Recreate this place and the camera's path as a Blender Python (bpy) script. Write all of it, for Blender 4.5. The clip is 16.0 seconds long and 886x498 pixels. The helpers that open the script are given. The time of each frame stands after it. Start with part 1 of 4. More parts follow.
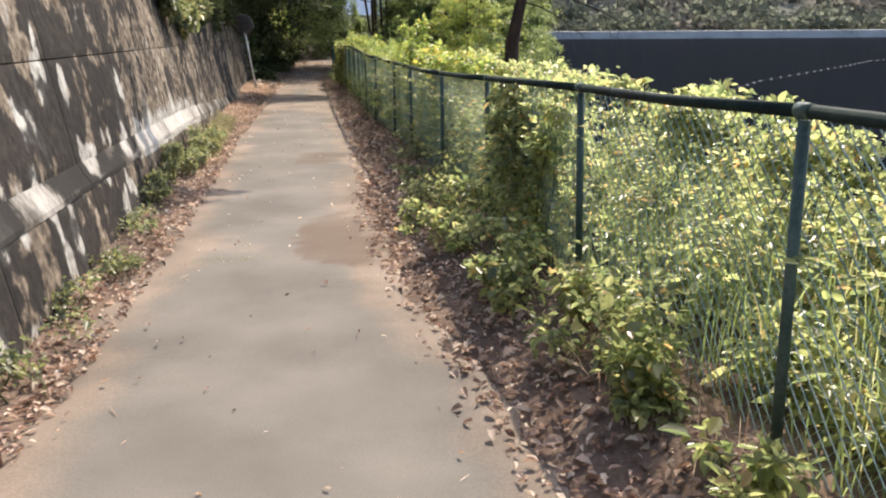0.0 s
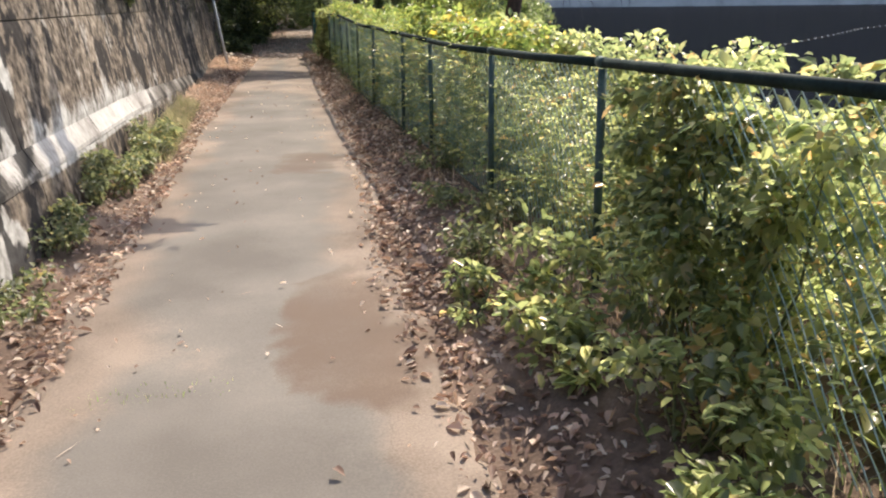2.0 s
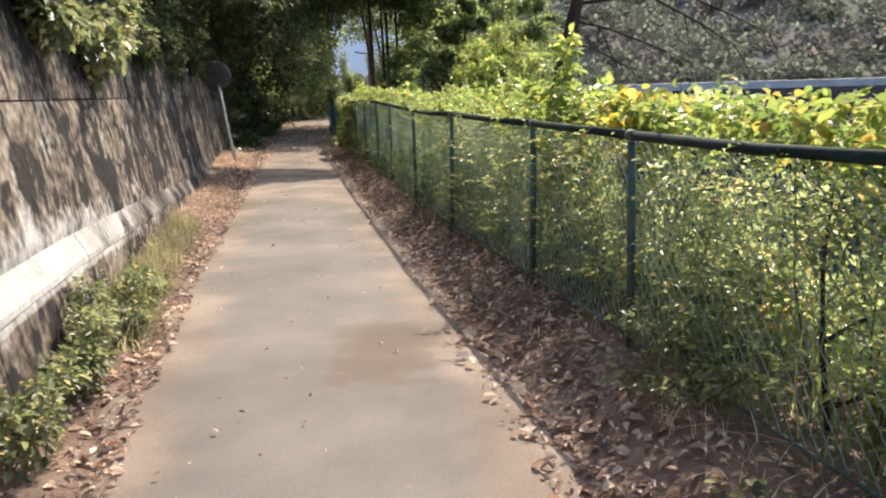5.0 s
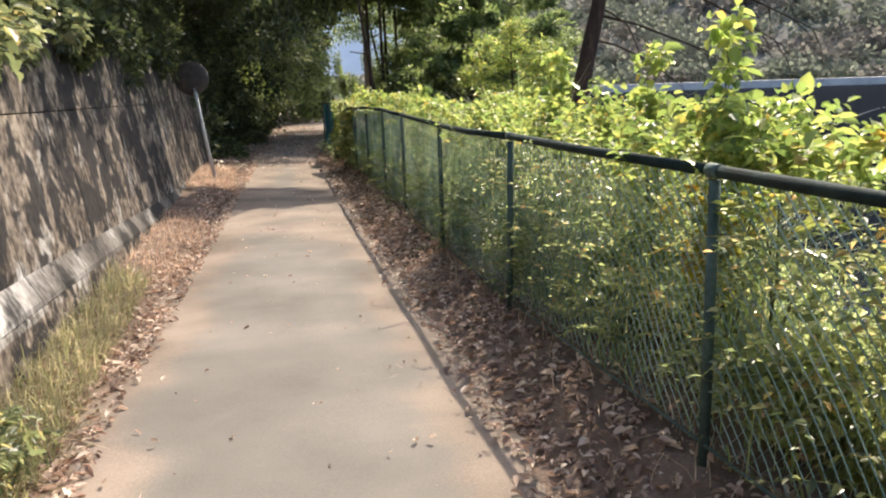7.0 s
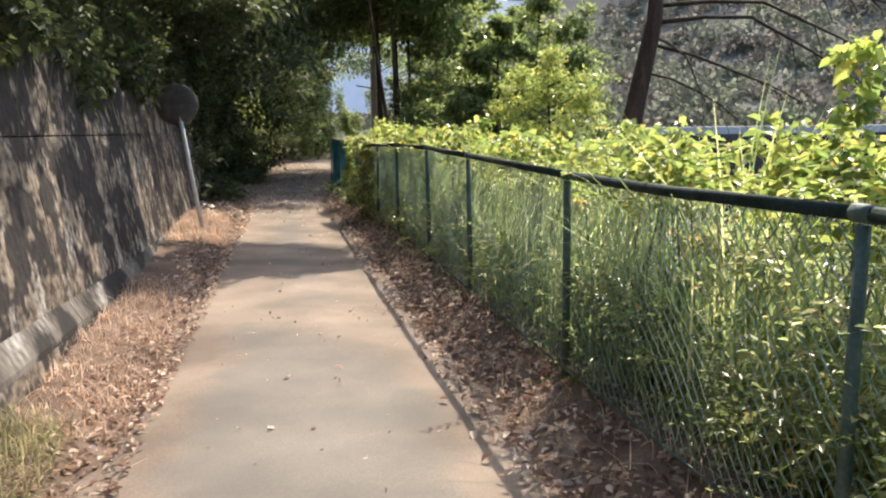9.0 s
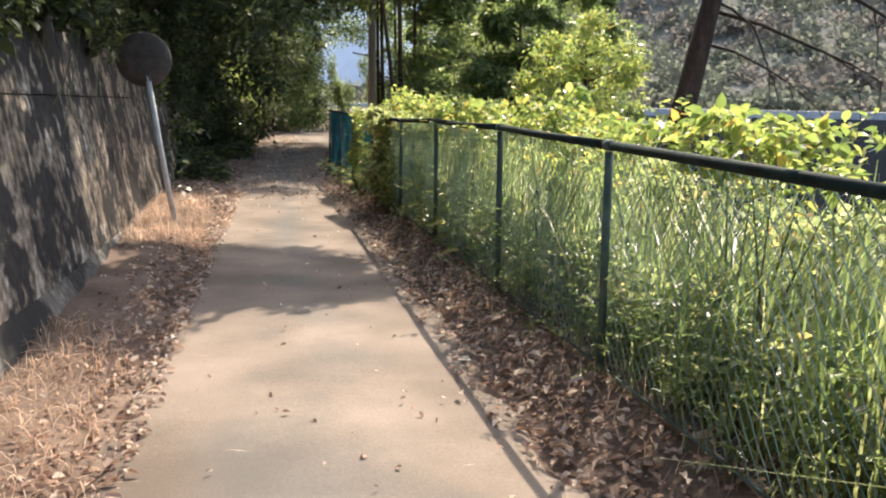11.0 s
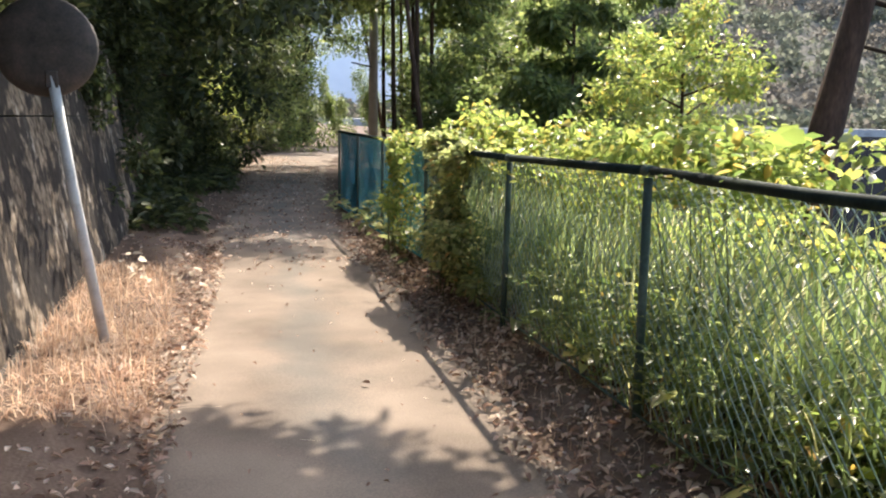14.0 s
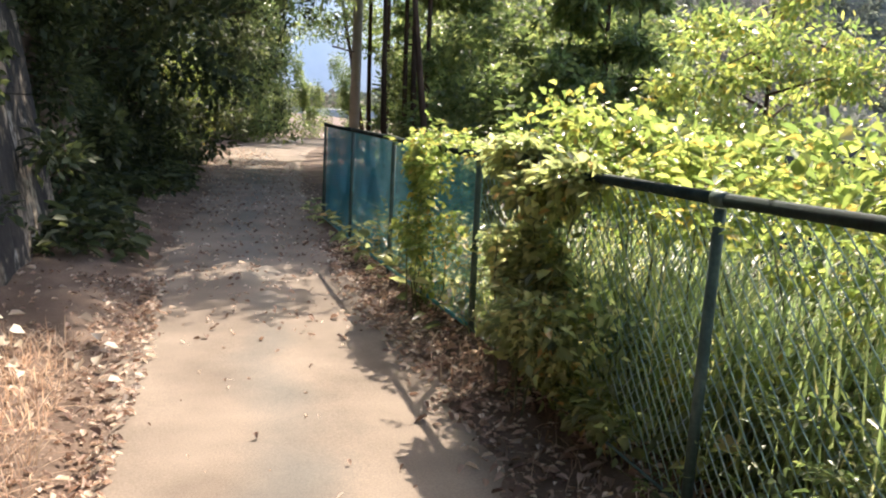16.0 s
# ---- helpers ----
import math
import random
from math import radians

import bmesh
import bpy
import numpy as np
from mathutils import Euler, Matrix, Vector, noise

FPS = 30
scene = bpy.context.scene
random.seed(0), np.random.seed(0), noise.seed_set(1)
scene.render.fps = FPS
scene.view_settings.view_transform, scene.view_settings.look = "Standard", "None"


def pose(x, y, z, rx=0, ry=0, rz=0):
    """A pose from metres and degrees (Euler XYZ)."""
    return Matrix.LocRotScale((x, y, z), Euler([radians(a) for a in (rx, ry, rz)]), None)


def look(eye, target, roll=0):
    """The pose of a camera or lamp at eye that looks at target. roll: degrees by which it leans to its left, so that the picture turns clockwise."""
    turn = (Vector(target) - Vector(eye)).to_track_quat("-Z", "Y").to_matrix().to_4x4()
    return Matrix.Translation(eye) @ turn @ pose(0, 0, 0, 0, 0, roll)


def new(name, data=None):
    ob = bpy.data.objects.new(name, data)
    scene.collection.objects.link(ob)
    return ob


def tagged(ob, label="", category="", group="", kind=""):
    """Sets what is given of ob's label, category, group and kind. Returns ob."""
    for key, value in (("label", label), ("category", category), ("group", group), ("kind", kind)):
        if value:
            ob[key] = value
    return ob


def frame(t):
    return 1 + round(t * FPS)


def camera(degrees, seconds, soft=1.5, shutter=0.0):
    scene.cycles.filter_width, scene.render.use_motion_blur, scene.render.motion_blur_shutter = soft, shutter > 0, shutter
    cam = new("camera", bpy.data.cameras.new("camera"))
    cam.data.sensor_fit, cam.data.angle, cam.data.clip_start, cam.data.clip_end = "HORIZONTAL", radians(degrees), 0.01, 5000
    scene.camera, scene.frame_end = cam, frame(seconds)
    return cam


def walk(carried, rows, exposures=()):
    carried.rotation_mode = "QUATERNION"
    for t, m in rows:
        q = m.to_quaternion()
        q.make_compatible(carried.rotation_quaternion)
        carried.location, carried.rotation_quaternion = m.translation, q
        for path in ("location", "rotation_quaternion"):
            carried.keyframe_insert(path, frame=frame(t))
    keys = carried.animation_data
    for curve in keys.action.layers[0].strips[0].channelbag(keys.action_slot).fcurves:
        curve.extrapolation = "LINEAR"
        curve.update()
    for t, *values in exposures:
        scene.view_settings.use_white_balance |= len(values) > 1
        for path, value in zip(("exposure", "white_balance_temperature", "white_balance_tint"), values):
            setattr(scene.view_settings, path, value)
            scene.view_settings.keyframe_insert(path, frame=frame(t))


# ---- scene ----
cam = camera(55.9, 16.0, 2.1)
# seconds, eye x y z in metres, turns about x y z in degrees
ROWS = [
    (0.0, -0.047, -0.251, 1.599, 75.47, 0.36, -10.71),
    (0.5, -0.030, 0.433, 1.590, 76.34, 0.30, -11.29),
    (1.0, -0.005, 1.138, 1.572, 76.60, 0.35, -11.81),
    (1.5, -0.007, 1.839, 1.543, 75.40, 0.02, -12.30),
    (2.0, -0.001, 2.536, 1.528, 73.47, 0.56, -12.14),
    (2.5, -0.015, 3.233, 1.514, 73.46, 1.17, -11.65),
    (3.0, -0.036, 3.907, 1.508, 75.88, 1.62, -11.36),
    (3.5, -0.099, 4.571, 1.487, 77.35, 1.75, -11.53),
    (4.0, -0.158, 5.230, 1.474, 77.50, 1.47, -11.82),
    (4.5, -0.195, 5.760, 1.437, 77.92, 1.41, -12.14),
    (5.0, -0.192, 6.392, 1.421, 79.24, 1.59, -12.15),
    (7.5, -0.003, 9.634, 1.502, 79.29, 1.67, -12.76),
    (8.0, -0.017, 10.381, 1.493, 80.98, 1.35, -12.89),
    (8.5, -0.029, 11.160, 1.459, 82.86, 1.05, -12.91),
    (9.0, -0.061, 11.964, 1.436, 81.91, 0.69, -12.89),
    (9.5, -0.077, 12.721, 1.405, 80.61, 0.53, -12.49),
    (12.0, -0.112, 16.079, 1.434, 79.75, -1.87, -14.61),
    (12.5, -0.093, 16.875, 1.457, 78.32, -1.43, -14.83),
    (13.0, -0.083, 17.618, 1.466, 77.46, -1.45, -14.92),
    (13.5, -0.066, 18.329, 1.464, 79.30, -0.96, -14.84),
    (14.0, -0.094, 19.026, 1.460, 81.26, -1.21, -15.03),
    (14.5, -0.069, 19.680, 1.442, 83.04, -1.62, -14.37),
    (15.0, -0.030, 20.414, 1.468, 83.07, -2.29, -13.92),
    (15.5, 0.046, 21.183, 1.465, 81.61, -2.57, -14.33),
    (16.0, 0.101, 21.902, 1.447, 80.92, -3.11, -16.95),
]
walk(cam, [(t, pose(x, y, z, rx, ry, rz)) for t, x, y, z, rx, ry, rz in ROWS], [(0, 0.95), (5, 1.1), (9.5, 1.3), (13, 1.51), (16, 1.72)])

# ---- light ----
SUN_AZ, SUN_EL = radians(32.0), radians(46.5)
world = bpy.data.worlds.new("sky")
scene.world = world
world.use_nodes = True
wn = world.node_tree.nodes
sky = wn.new("ShaderNodeTexSky")
sky.sky_type, sky.sun_disc = "NISHITA", False
sky.sun_elevation, sky.sun_rotation = SUN_EL, SUN_AZ
sky.dust_density = 2.5
world.node_tree.links.new(sky.outputs[0], wn["Background"].inputs[0])
wn["Background"].inputs[1].default_value = 0.15
sun_data = bpy.data.lights.new("sun", "SUN")
sun_data.energy, sun_data.angle, sun_data.color = 3.3, radians(0.55), (1.0, 0.885, 0.735)
sun = new("sun", sun_data)
sun.matrix_world = look((20, 30, 40), (20 - math.sin(SUN_AZ) * math.cos(SUN_EL), 30 - math.cos(SUN_AZ) * math.cos(SUN_EL), 40 - math.sin(SUN_EL)))


# ---- materials ----
def material(name, cols, scale=4.0, fine=40.0, rough=0.85, bump=0.3, stretch=(1, 1, 1), metal=0.0, fine_mix=0.35, bump_dist=0.01, object_random=0.0, spec=0.3, stain=None, stain_cols=(), dark=None, dark_col=(0.02, 0.02, 0.02), dark_span=0.1, dark_most=0.9, span=(0.33, 0.69), even=False):
    """Two scales of noise through a ramp of base colours, with a fine relief."""
    m = bpy.data.materials.new(name)
    m.use_nodes = True
    nt = m.node_tree
    n, l = nt.nodes, nt.links
    bsdf = n["Principled BSDF"]
    tc = n.new("ShaderNodeTexCoord")
    mp = n.new("ShaderNodeMapping")
    mp.inputs["Scale"].default_value = stretch
    l.new(tc.outputs["Object"], mp.inputs[0])
    a = n.new("ShaderNodeTexNoise")
    a.inputs["Scale"].default_value, a.inputs["Detail"].default_value = scale, 6
    b = n.new("ShaderNodeTexNoise")
    b.inputs["Scale"].default_value, b.inputs["Detail"].default_value = fine, 4
    l.new(mp.outputs[0], a.inputs[0])
    l.new(tc.outputs["Object"] if even else mp.outputs[0], b.inputs[0])
    mix = n.new("ShaderNodeMix")
    mix.inputs[0].default_value = fine_mix
    l.new(a.outputs[0], mix.inputs[2])
    l.new(b.outputs[0], mix.inputs[3])
    ramp = n.new("ShaderNodeValToRGB")
    e = ramp.color_ramp.elements
    while len(e) < len(cols):
        e.new(0.5)
    for i, c in enumerate(cols):
        e[i].position = span[0] + (span[1] - span[0]) * i / max(1, len(cols) - 1)
        e[i].color = (*c, 1)
    l.new(mix.outputs[0], ramp.inputs[0])
    out = ramp.outputs[0]
    if object_random:
        oi = n.new("ShaderNodeObjectInfo")
        mr = n.new("ShaderNodeMapRange")
        mr.inputs[3].default_value, mr.inputs[4].default_value = 1 - object_random, 1 + object_random
        l.new(oi.outputs["Random"], mr.inputs[0])
        hsv = n.new("ShaderNodeHueSaturation")
        l.new(mr.outputs[0], hsv.inputs["Value"])
        l.new(out, hsv.inputs["Color"])
        out = hsv.outputs[0]
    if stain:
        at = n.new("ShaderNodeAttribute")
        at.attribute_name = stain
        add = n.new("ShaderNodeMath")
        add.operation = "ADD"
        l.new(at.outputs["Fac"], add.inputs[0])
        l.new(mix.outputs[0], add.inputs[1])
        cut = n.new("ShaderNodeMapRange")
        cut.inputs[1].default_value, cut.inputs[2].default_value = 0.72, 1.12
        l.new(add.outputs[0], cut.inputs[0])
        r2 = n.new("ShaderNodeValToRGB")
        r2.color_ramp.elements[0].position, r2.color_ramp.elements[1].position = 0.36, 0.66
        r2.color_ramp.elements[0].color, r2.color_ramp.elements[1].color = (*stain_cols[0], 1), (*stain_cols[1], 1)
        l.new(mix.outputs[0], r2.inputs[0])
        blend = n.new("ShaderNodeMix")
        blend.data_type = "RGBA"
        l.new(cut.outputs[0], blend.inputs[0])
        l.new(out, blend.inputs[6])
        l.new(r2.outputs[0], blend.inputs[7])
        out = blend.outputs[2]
    if dark:
        at2 = n.new("ShaderNodeAttribute")
        at2.attribute_name = dark
        add2 = n.new("ShaderNodeMath")
        add2.operation = "SUBTRACT"
        l.new(at2.outputs["Fac"], add2.inputs[0])
        l.new(mix.outputs[0], add2.inputs[1])
        cut2 = n.new("ShaderNodeMapRange")
        cut2.inputs[1].default_value, cut2.inputs[2].default_value = -dark_span, dark_span
        cut2.inputs[4].default_value = dark_most
        l.new(add2.outputs[0], cut2.inputs[0])
        bl2 = n.new("ShaderNodeMix")
        bl2.data_type = "RGBA"
        l.new(cut2.outputs[0], bl2.inputs[0])
        l.new(out, bl2.inputs[6])
        bl2.inputs[7].default_value = (*dark_col, 1)
        out = bl2.outputs[2]
    l.new(out, bsdf.inputs["Base Color"])
    bsdf.inputs["Roughness"].default_value, bsdf.inputs["Metallic"].default_value = rough, metal
    bsdf.inputs["Specular IOR Level"].default_value = spec
    bp = n.new("ShaderNodeBump")
    bp.inputs["Strength"].default_value, bp.inputs["Distance"].default_value = bump, bump_dist
    l.new(mix.outputs[0], bp.inputs["Height"])
    l.new(bp.outputs[0], bsdf.inputs["Normal"])
    return m


def leaf_material(name, cols, rough=0.45, through_light=0.35, spec=0.4):
    """Leaves: each island takes its own colour from the ramp, and lets some light through."""
    m = bpy.data.materials.new(name)
    m.use_nodes = True
    nt = m.node_tree
    n, l = nt.nodes, nt.links
    bsdf = n["Principled BSDF"]
    geo = n.new("ShaderNodeNewGeometry")
    ramp = n.new("ShaderNodeValToRGB")
    e = ramp.color_ramp.elements
    while len(e) < len(cols):
        e.new(0.5)
    for i, (p, c) in enumerate(cols):
        e[i].position, e[i].color = p, (*c, 1)
    l.new(geo.outputs["Random Per Island"], ramp.inputs[0])
    tc = n.new("ShaderNodeTexCoord")
    no = n.new("ShaderNodeTexNoise")
    no.inputs["Scale"].default_value = 2.2
    l.new(tc.outputs["Object"], no.inputs[0])
    mr = n.new("ShaderNodeMapRange")
    mr.inputs[1].default_value, mr.inputs[2].default_value, mr.inputs[3].default_value, mr.inputs[4].default_value = 0.3, 0.7, 0.65, 1.3
    l.new(no.outputs[0], mr.inputs[0])
    hsv = n.new("ShaderNodeHueSaturation")
    l.new(mr.outputs[0], hsv.inputs["Value"])
    l.new(ramp.outputs[0], hsv.inputs["Color"])
    l.new(hsv.outputs[0], bsdf.inputs["Base Color"])
    bsdf.inputs["Roughness"].default_value = rough
    bsdf.inputs["Specular IOR Level"].default_value = spec
    tr = n.new("ShaderNodeBsdfTranslucent")
    gain = n.new("ShaderNodeHueSaturation")
    gain.inputs["Saturation"].default_value, gain.inputs["Value"].default_value = 1.05, 2.8
    l.new(hsv.outputs[0], gain.inputs["Color"])
    l.new(gain.outputs[0], tr.inputs[0])
    mx = n.new("ShaderNodeMixShader")
    mx.inputs[0].default_value = through_light
    l.new(bsdf.outputs[0], mx.inputs[1])
    l.new(tr.outputs[0], mx.inputs[2])
    l.new(mx.outputs[0], n["Material Output"].inputs[0])
    return m


M_PATH = material("path_concrete", [(0.135, 0.12, 0.104), (0.175, 0.157, 0.137), (0.225, 0.2, 0.172)], 1.1, 110, 0.9, 0.2, fine_mix=0.3, bump_dist=0.004, stain="dust", stain_cols=((0.14, 0.108, 0.084), (0.33, 0.262, 0.208)), span=(0.38, 0.64), dark="dirt", dark_col=(0.14, 0.098, 0.072), dark_span=0.17, dark_most=0.88)
M_SOIL = material("soil", [(0.07, 0.047, 0.035), (0.15, 0.102, 0.075), (0.27, 0.195, 0.145)], 2.0, 60, 0.95, 0.7, bump_dist=0.02)
M_WALL = material("weathered_concrete", [(0.045, 0.038, 0.032), (0.12, 0.098, 0.078), (0.22, 0.18, 0.14), (0.34, 0.285, 0.225)], 1.5, 13, 0.95, 0.9, (1.4, 1.4, 0.8), fine_mix=0.55, even=True, bump_dist=0.025, object_random=0.12, spec=0.04, stain="lime", stain_cols=((0.2, 0.185, 0.165), (0.6, 0.58, 0.54)), dark="algae_shade", dark_col=(0.034, 0.032, 0.032), span=(0.39, 0.64))
M_WALL_BACK = material("joint_concrete", [(0.025, 0.025, 0.024), (0.07, 0.065, 0.06)], 3, 40, 0.95, 0.5)
M_LEDGE = material("footing_concrete", [(0.05, 0.045, 0.042), (0.14, 0.125, 0.108), (0.26, 0.24, 0.215)], 1.6, 20, 0.85, 0.5, (1, 1, 0.6), spec=0.05, stain="lime", stain_cols=((0.22, 0.2, 0.18), (0.6, 0.57, 0.53)), dark="algae_shade", dark_col=(0.03, 0.029, 0.028))
M_GREEN = material("green_coated_steel", [(0.035, 0.055, 0.046), (0.06, 0.095, 0.08), (0.12, 0.155, 0.13)], 6, 60, 0.6, 0.15, bump_dist=0.002, spec=0.3)
M_RAIL = material("dark_rail_paint", [(0.01, 0.014, 0.012), (0.016, 0.03, 0.026), (0.035, 0.05, 0.042)], 7, 60, 0.75, 0.2, bump_dist=0.002, spec=0.15)
# the ramp's pale end paints sun glints onto patches of the green wire
M_WIRE = material("green_wire_glints", [(0.07, 0.14, 0.125), (0.26, 0.38, 0.34), (0.55, 0.64, 0.6)], 1.6, 40, 0.35, 0.05, fine_mix=0.25, bump_dist=0.001, spec=0.6)
M_NET = material("teal_net_wire", [(0.02, 0.2, 0.24), (0.05, 0.33, 0.37)], 20, 80, 0.4, 0.05, bump_dist=0.001, spec=0.6)
M_POLE = material("pale_pole_paint", [(0.42, 0.4, 0.38), (0.62, 0.6, 0.57), (0.7, 0.68, 0.65)], 8, 80, 0.5, 0.1, bump_dist=0.002)
M_RUSTDARK = material("dark_weathered_steel", [(0.04, 0.034, 0.03), (0.075, 0.06, 0.052), (0.13, 0.09, 0.075)], 9, 70, 0.6, 0.2, bump_dist=0.002)
M_BARK = material("bark", [(0.03, 0.018, 0.012), (0.075, 0.045, 0.03), (0.14, 0.085, 0.06)], 5, 30, 0.95, 0.8, (1, 1, 0.25), bump_dist=0.02)
M_STEM = material("green_stem", [(0.06, 0.075, 0.03), (0.16, 0.16, 0.075)], 12, 60, 0.7, 0.2)
M_TWIG = material("twig", [(0.03, 0.022, 0.015), (0.085, 0.06, 0.04)], 12, 60, 0.9, 0.3)
M_CEMENTPOLE = material("grey_concrete_pole", [(0.2, 0.2, 0.19), (0.32, 0.31, 0.3)], 3, 60, 0.85, 0.2)
M_FAR = material("far_shore_concrete", [(0.3, 0.29, 0.28), (0.44, 0.425, 0.41), (0.52, 0.5, 0.48)], 0.08, 0.6, 0.9, 0.1)
# greyed and flattened: distance haze is mixed into this base colour
M_HILL = material("hazed_far_slope", [(0.11, 0.113, 0.092), (0.13, 0.128, 0.106), (0.15, 0.138, 0.118)], 0.03, 0.3, 0.95, 0.2)
GREENS = [(0.0, (0.085, 0.108, 0.05)), (0.35, (0.15, 0.175, 0.075)), (0.7, (0.235, 0.25, 0.11)), (0.93, (0.33, 0.32, 0.15)), (1.0, (0.36, 0.23, 0.1))]
L_SHRUB = leaf_material("shrub_leaf", GREENS, 0.3, 0.62, 0.9)
L_VINE = leaf_material("vine_leaf", [(0.0, (0.09, 0.13, 0.038)), (0.5, (0.17, 0.21, 0.058)), (0.9, (0.26, 0.268, 0.078)), (1.0, (0.31, 0.22, 0.06))], 0.36, 0.5, 0.55)
L_GRASS = leaf_material("grass_blade", [(0.0, (0.085, 0.118, 0.05)), (0.5, (0.155, 0.192, 0.08)), (0.85, (0.255, 0.288, 0.13)), (1.0, (0.42, 0.37, 0.2))], 0.4, 0.62, 0.5)
L_TREE = leaf_material("tree_leaf", [(0.0, (0.06, 0.086, 0.032)), (0.6, (0.115, 0.148, 0.052)), (1.0, (0.21, 0.225, 0.085))], 0.38, 0.48, 0.6)
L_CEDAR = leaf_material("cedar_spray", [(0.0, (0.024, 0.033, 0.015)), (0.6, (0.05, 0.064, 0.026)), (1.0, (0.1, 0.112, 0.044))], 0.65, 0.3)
L_DRY = leaf_material("dry_leaf", [(0.0, (0.11, 0.065, 0.048)), (0.35, (0.28, 0.18, 0.132)), (0.7, (0.46, 0.335, 0.258)), (1.0, (0.64, 0.55, 0.455))], 0.65, 0.18)
L_STRAW = leaf_material("straw", [(0.0, (0.22, 0.135, 0.09)), (0.5, (0.43, 0.3, 0.215)), (1.0, (0.58, 0.47, 0.36))], 0.6, 0.28)
L_WEED = leaf_material("weed_leaf", [(0.0, (0.055, 0.07, 0.034)), (0.5, (0.115, 0.13, 0.06)), (0.9, (0.19, 0.195, 0.09)), (1.0, (0.3, 0.24, 0.1))], 0.4, 0.42, 0.6)
L_DULL = leaf_material("dull_grass", [(0.0, (0.1, 0.105, 0.05)), (0.5, (0.19, 0.185, 0.095)), (1.0, (0.36, 0.3, 0.19))], 0.5, 0.4)
L_YELLOW = leaf_material("yellowing_leaf", [(0.0, (0.2, 0.2, 0.05)), (0.5, (0.33, 0.28, 0.055)), (0.85, (0.42, 0.29, 0.06)), (1.0, (0.4, 0.2, 0.06))], 0.4, 0.5, 0.5)
# far leaves and twigs: pale, close tones hold the haze over the lake
L_FAR = leaf_material("hazed_far_leaf", [(0.0, (0.1, 0.112, 0.083)), (0.6, (0.12, 0.13, 0.098)), (1.0, (0.145, 0.152, 0.115))], 0.95, 0.4, 0.05)
L_FARBROWN = leaf_material("hazed_far_twigs", [(0.0, (0.115, 0.107, 0.092)), (1.0, (0.138, 0.128, 0.11))], 0.95, 0.4, 0.05)

m = bpy.data.materials.new("lake_water")
m.use_nodes = True
wt = m.node_tree
wt.nodes.remove(wt.nodes["Principled BSDF"])
wd = wt.nodes.new("ShaderNodeBsdfDiffuse")
wd.inputs[0].default_value = (0.006, 0.008, 0.012, 1)
wg = wt.nodes.new("ShaderNodeBsdfGlossy")
wg.inputs["Color"].default_value, wg.inputs["Roughness"].default_value = (0.85, 0.9, 1.0, 1), 0.1
wm = wt.nodes.new("ShaderNodeMixShader")
wm.inputs[0].default_value = 0.05
wz = wt.nodes.new("ShaderNodeTexNoise")
wz.inputs["Scale"].default_value, wz.inputs["Detail"].default_value = 0.9, 4
wp = wt.nodes.new("ShaderNodeBump")
wp.inputs["Strength"].default_value, wp.inputs["Distance"].default_value = 0.06, 0.03
wc = wt.nodes.new("ShaderNodeTexCoord")
wt.links.new(wc.outputs["Object"], wz.inputs[0])
wt.links.new(wz.outputs[0], wp.inputs["Height"])
wt.links.new(wp.outputs[0], wg.inputs["Normal"])
wt.links.new(wd.outputs[0], wm.inputs[1])
wt.links.new(wg.outputs[0], wm.inputs[2])
wt.links.new(wm.outputs[0], wt.nodes["Material Output"].inputs[0])
M_WATER = m


# ---- building helpers ----
rng = np.random.default_rng(7)


def part(name, bm, mat, parent=None, label="", smooth=False):
    me = bpy.data.meshes.new(name)
    bm.to_mesh(me)
    bm.free()
    me.materials.append(mat)
    if smooth:
        for p in me.polygons:
            p.use_smooth = True
    ob = new(name, me)
    if parent:
        ob.parent = parent
    return tagged(ob, label=label)


def mesh_of(name, verts, faces, mat, parent=None, smooth=False):
    """A mesh from arrays: verts (n, 3), faces (m, k) with one k for all."""
    verts, faces = np.asarray(verts, np.float32), np.asarray(faces, np.int32)
    me = bpy.data.meshes.new(name)
    k = faces.shape[1]
    me.vertices.add(len(verts))
    me.vertices.foreach_set("co", verts.ravel())
    me.loops.add(faces.size)
    me.loops.foreach_set("vertex_index", faces.ravel())
    me.polygons.add(len(faces))
    me.polygons.foreach_set("loop_start", np.arange(0, faces.size, k, dtype=np.int32))
    me.polygons.foreach_set("loop_total", np.full(len(faces), k, np.int32))
    if smooth:
        me.polygons.foreach_set("use_smooth", np.ones(len(faces), bool))
    me.update(calc_edges=True)
    me.materials.append(mat)
    ob = new(name, me)
    if parent:
        ob.parent = parent
    return ob


def thing(name, label, category, at=(0, 0, 0), group=""):
    ob = new(name)
    ob.location = at
    ob.empty_display_size = 0.1
    return tagged(ob, label, category, group)


def unit(v):
    return v / np.maximum(np.linalg.norm(v, axis=-1, keepdims=True), 1e-9)


def leaf_mesh(pos, along, normal, length, width, fold=0.25, droop=0.2):
    """Leaves of six corners each, folded along the midrib. Arrays of n rows."""
    n = len(pos)
    along = unit(along)
    side = unit(np.cross(normal, along))
    up = np.cross(along, side)
    L, Wd = length[:, None], width[:, None]
    base = pos
    tip = pos + along * L - up * L * droop
    m1, m2 = pos + along * L * 0.3, pos + along * L * 0.68 - up * L * droop * 0.4
    lift = up * Wd * fold
    v = np.stack([base, m1 - side * Wd * 0.5 + lift, m2 - side * Wd * 0.4 + lift, tip, m2 + side * Wd * 0.4 + lift, m1 + side * Wd * 0.5 + lift], 1).reshape(-1, 3)
    f = np.array([[0, 1, 2, 3], [0, 3, 4, 5]])
    f = (np.arange(n)[:, None, None] * 6 + f[None]).reshape(-1, 4)
    return v, f


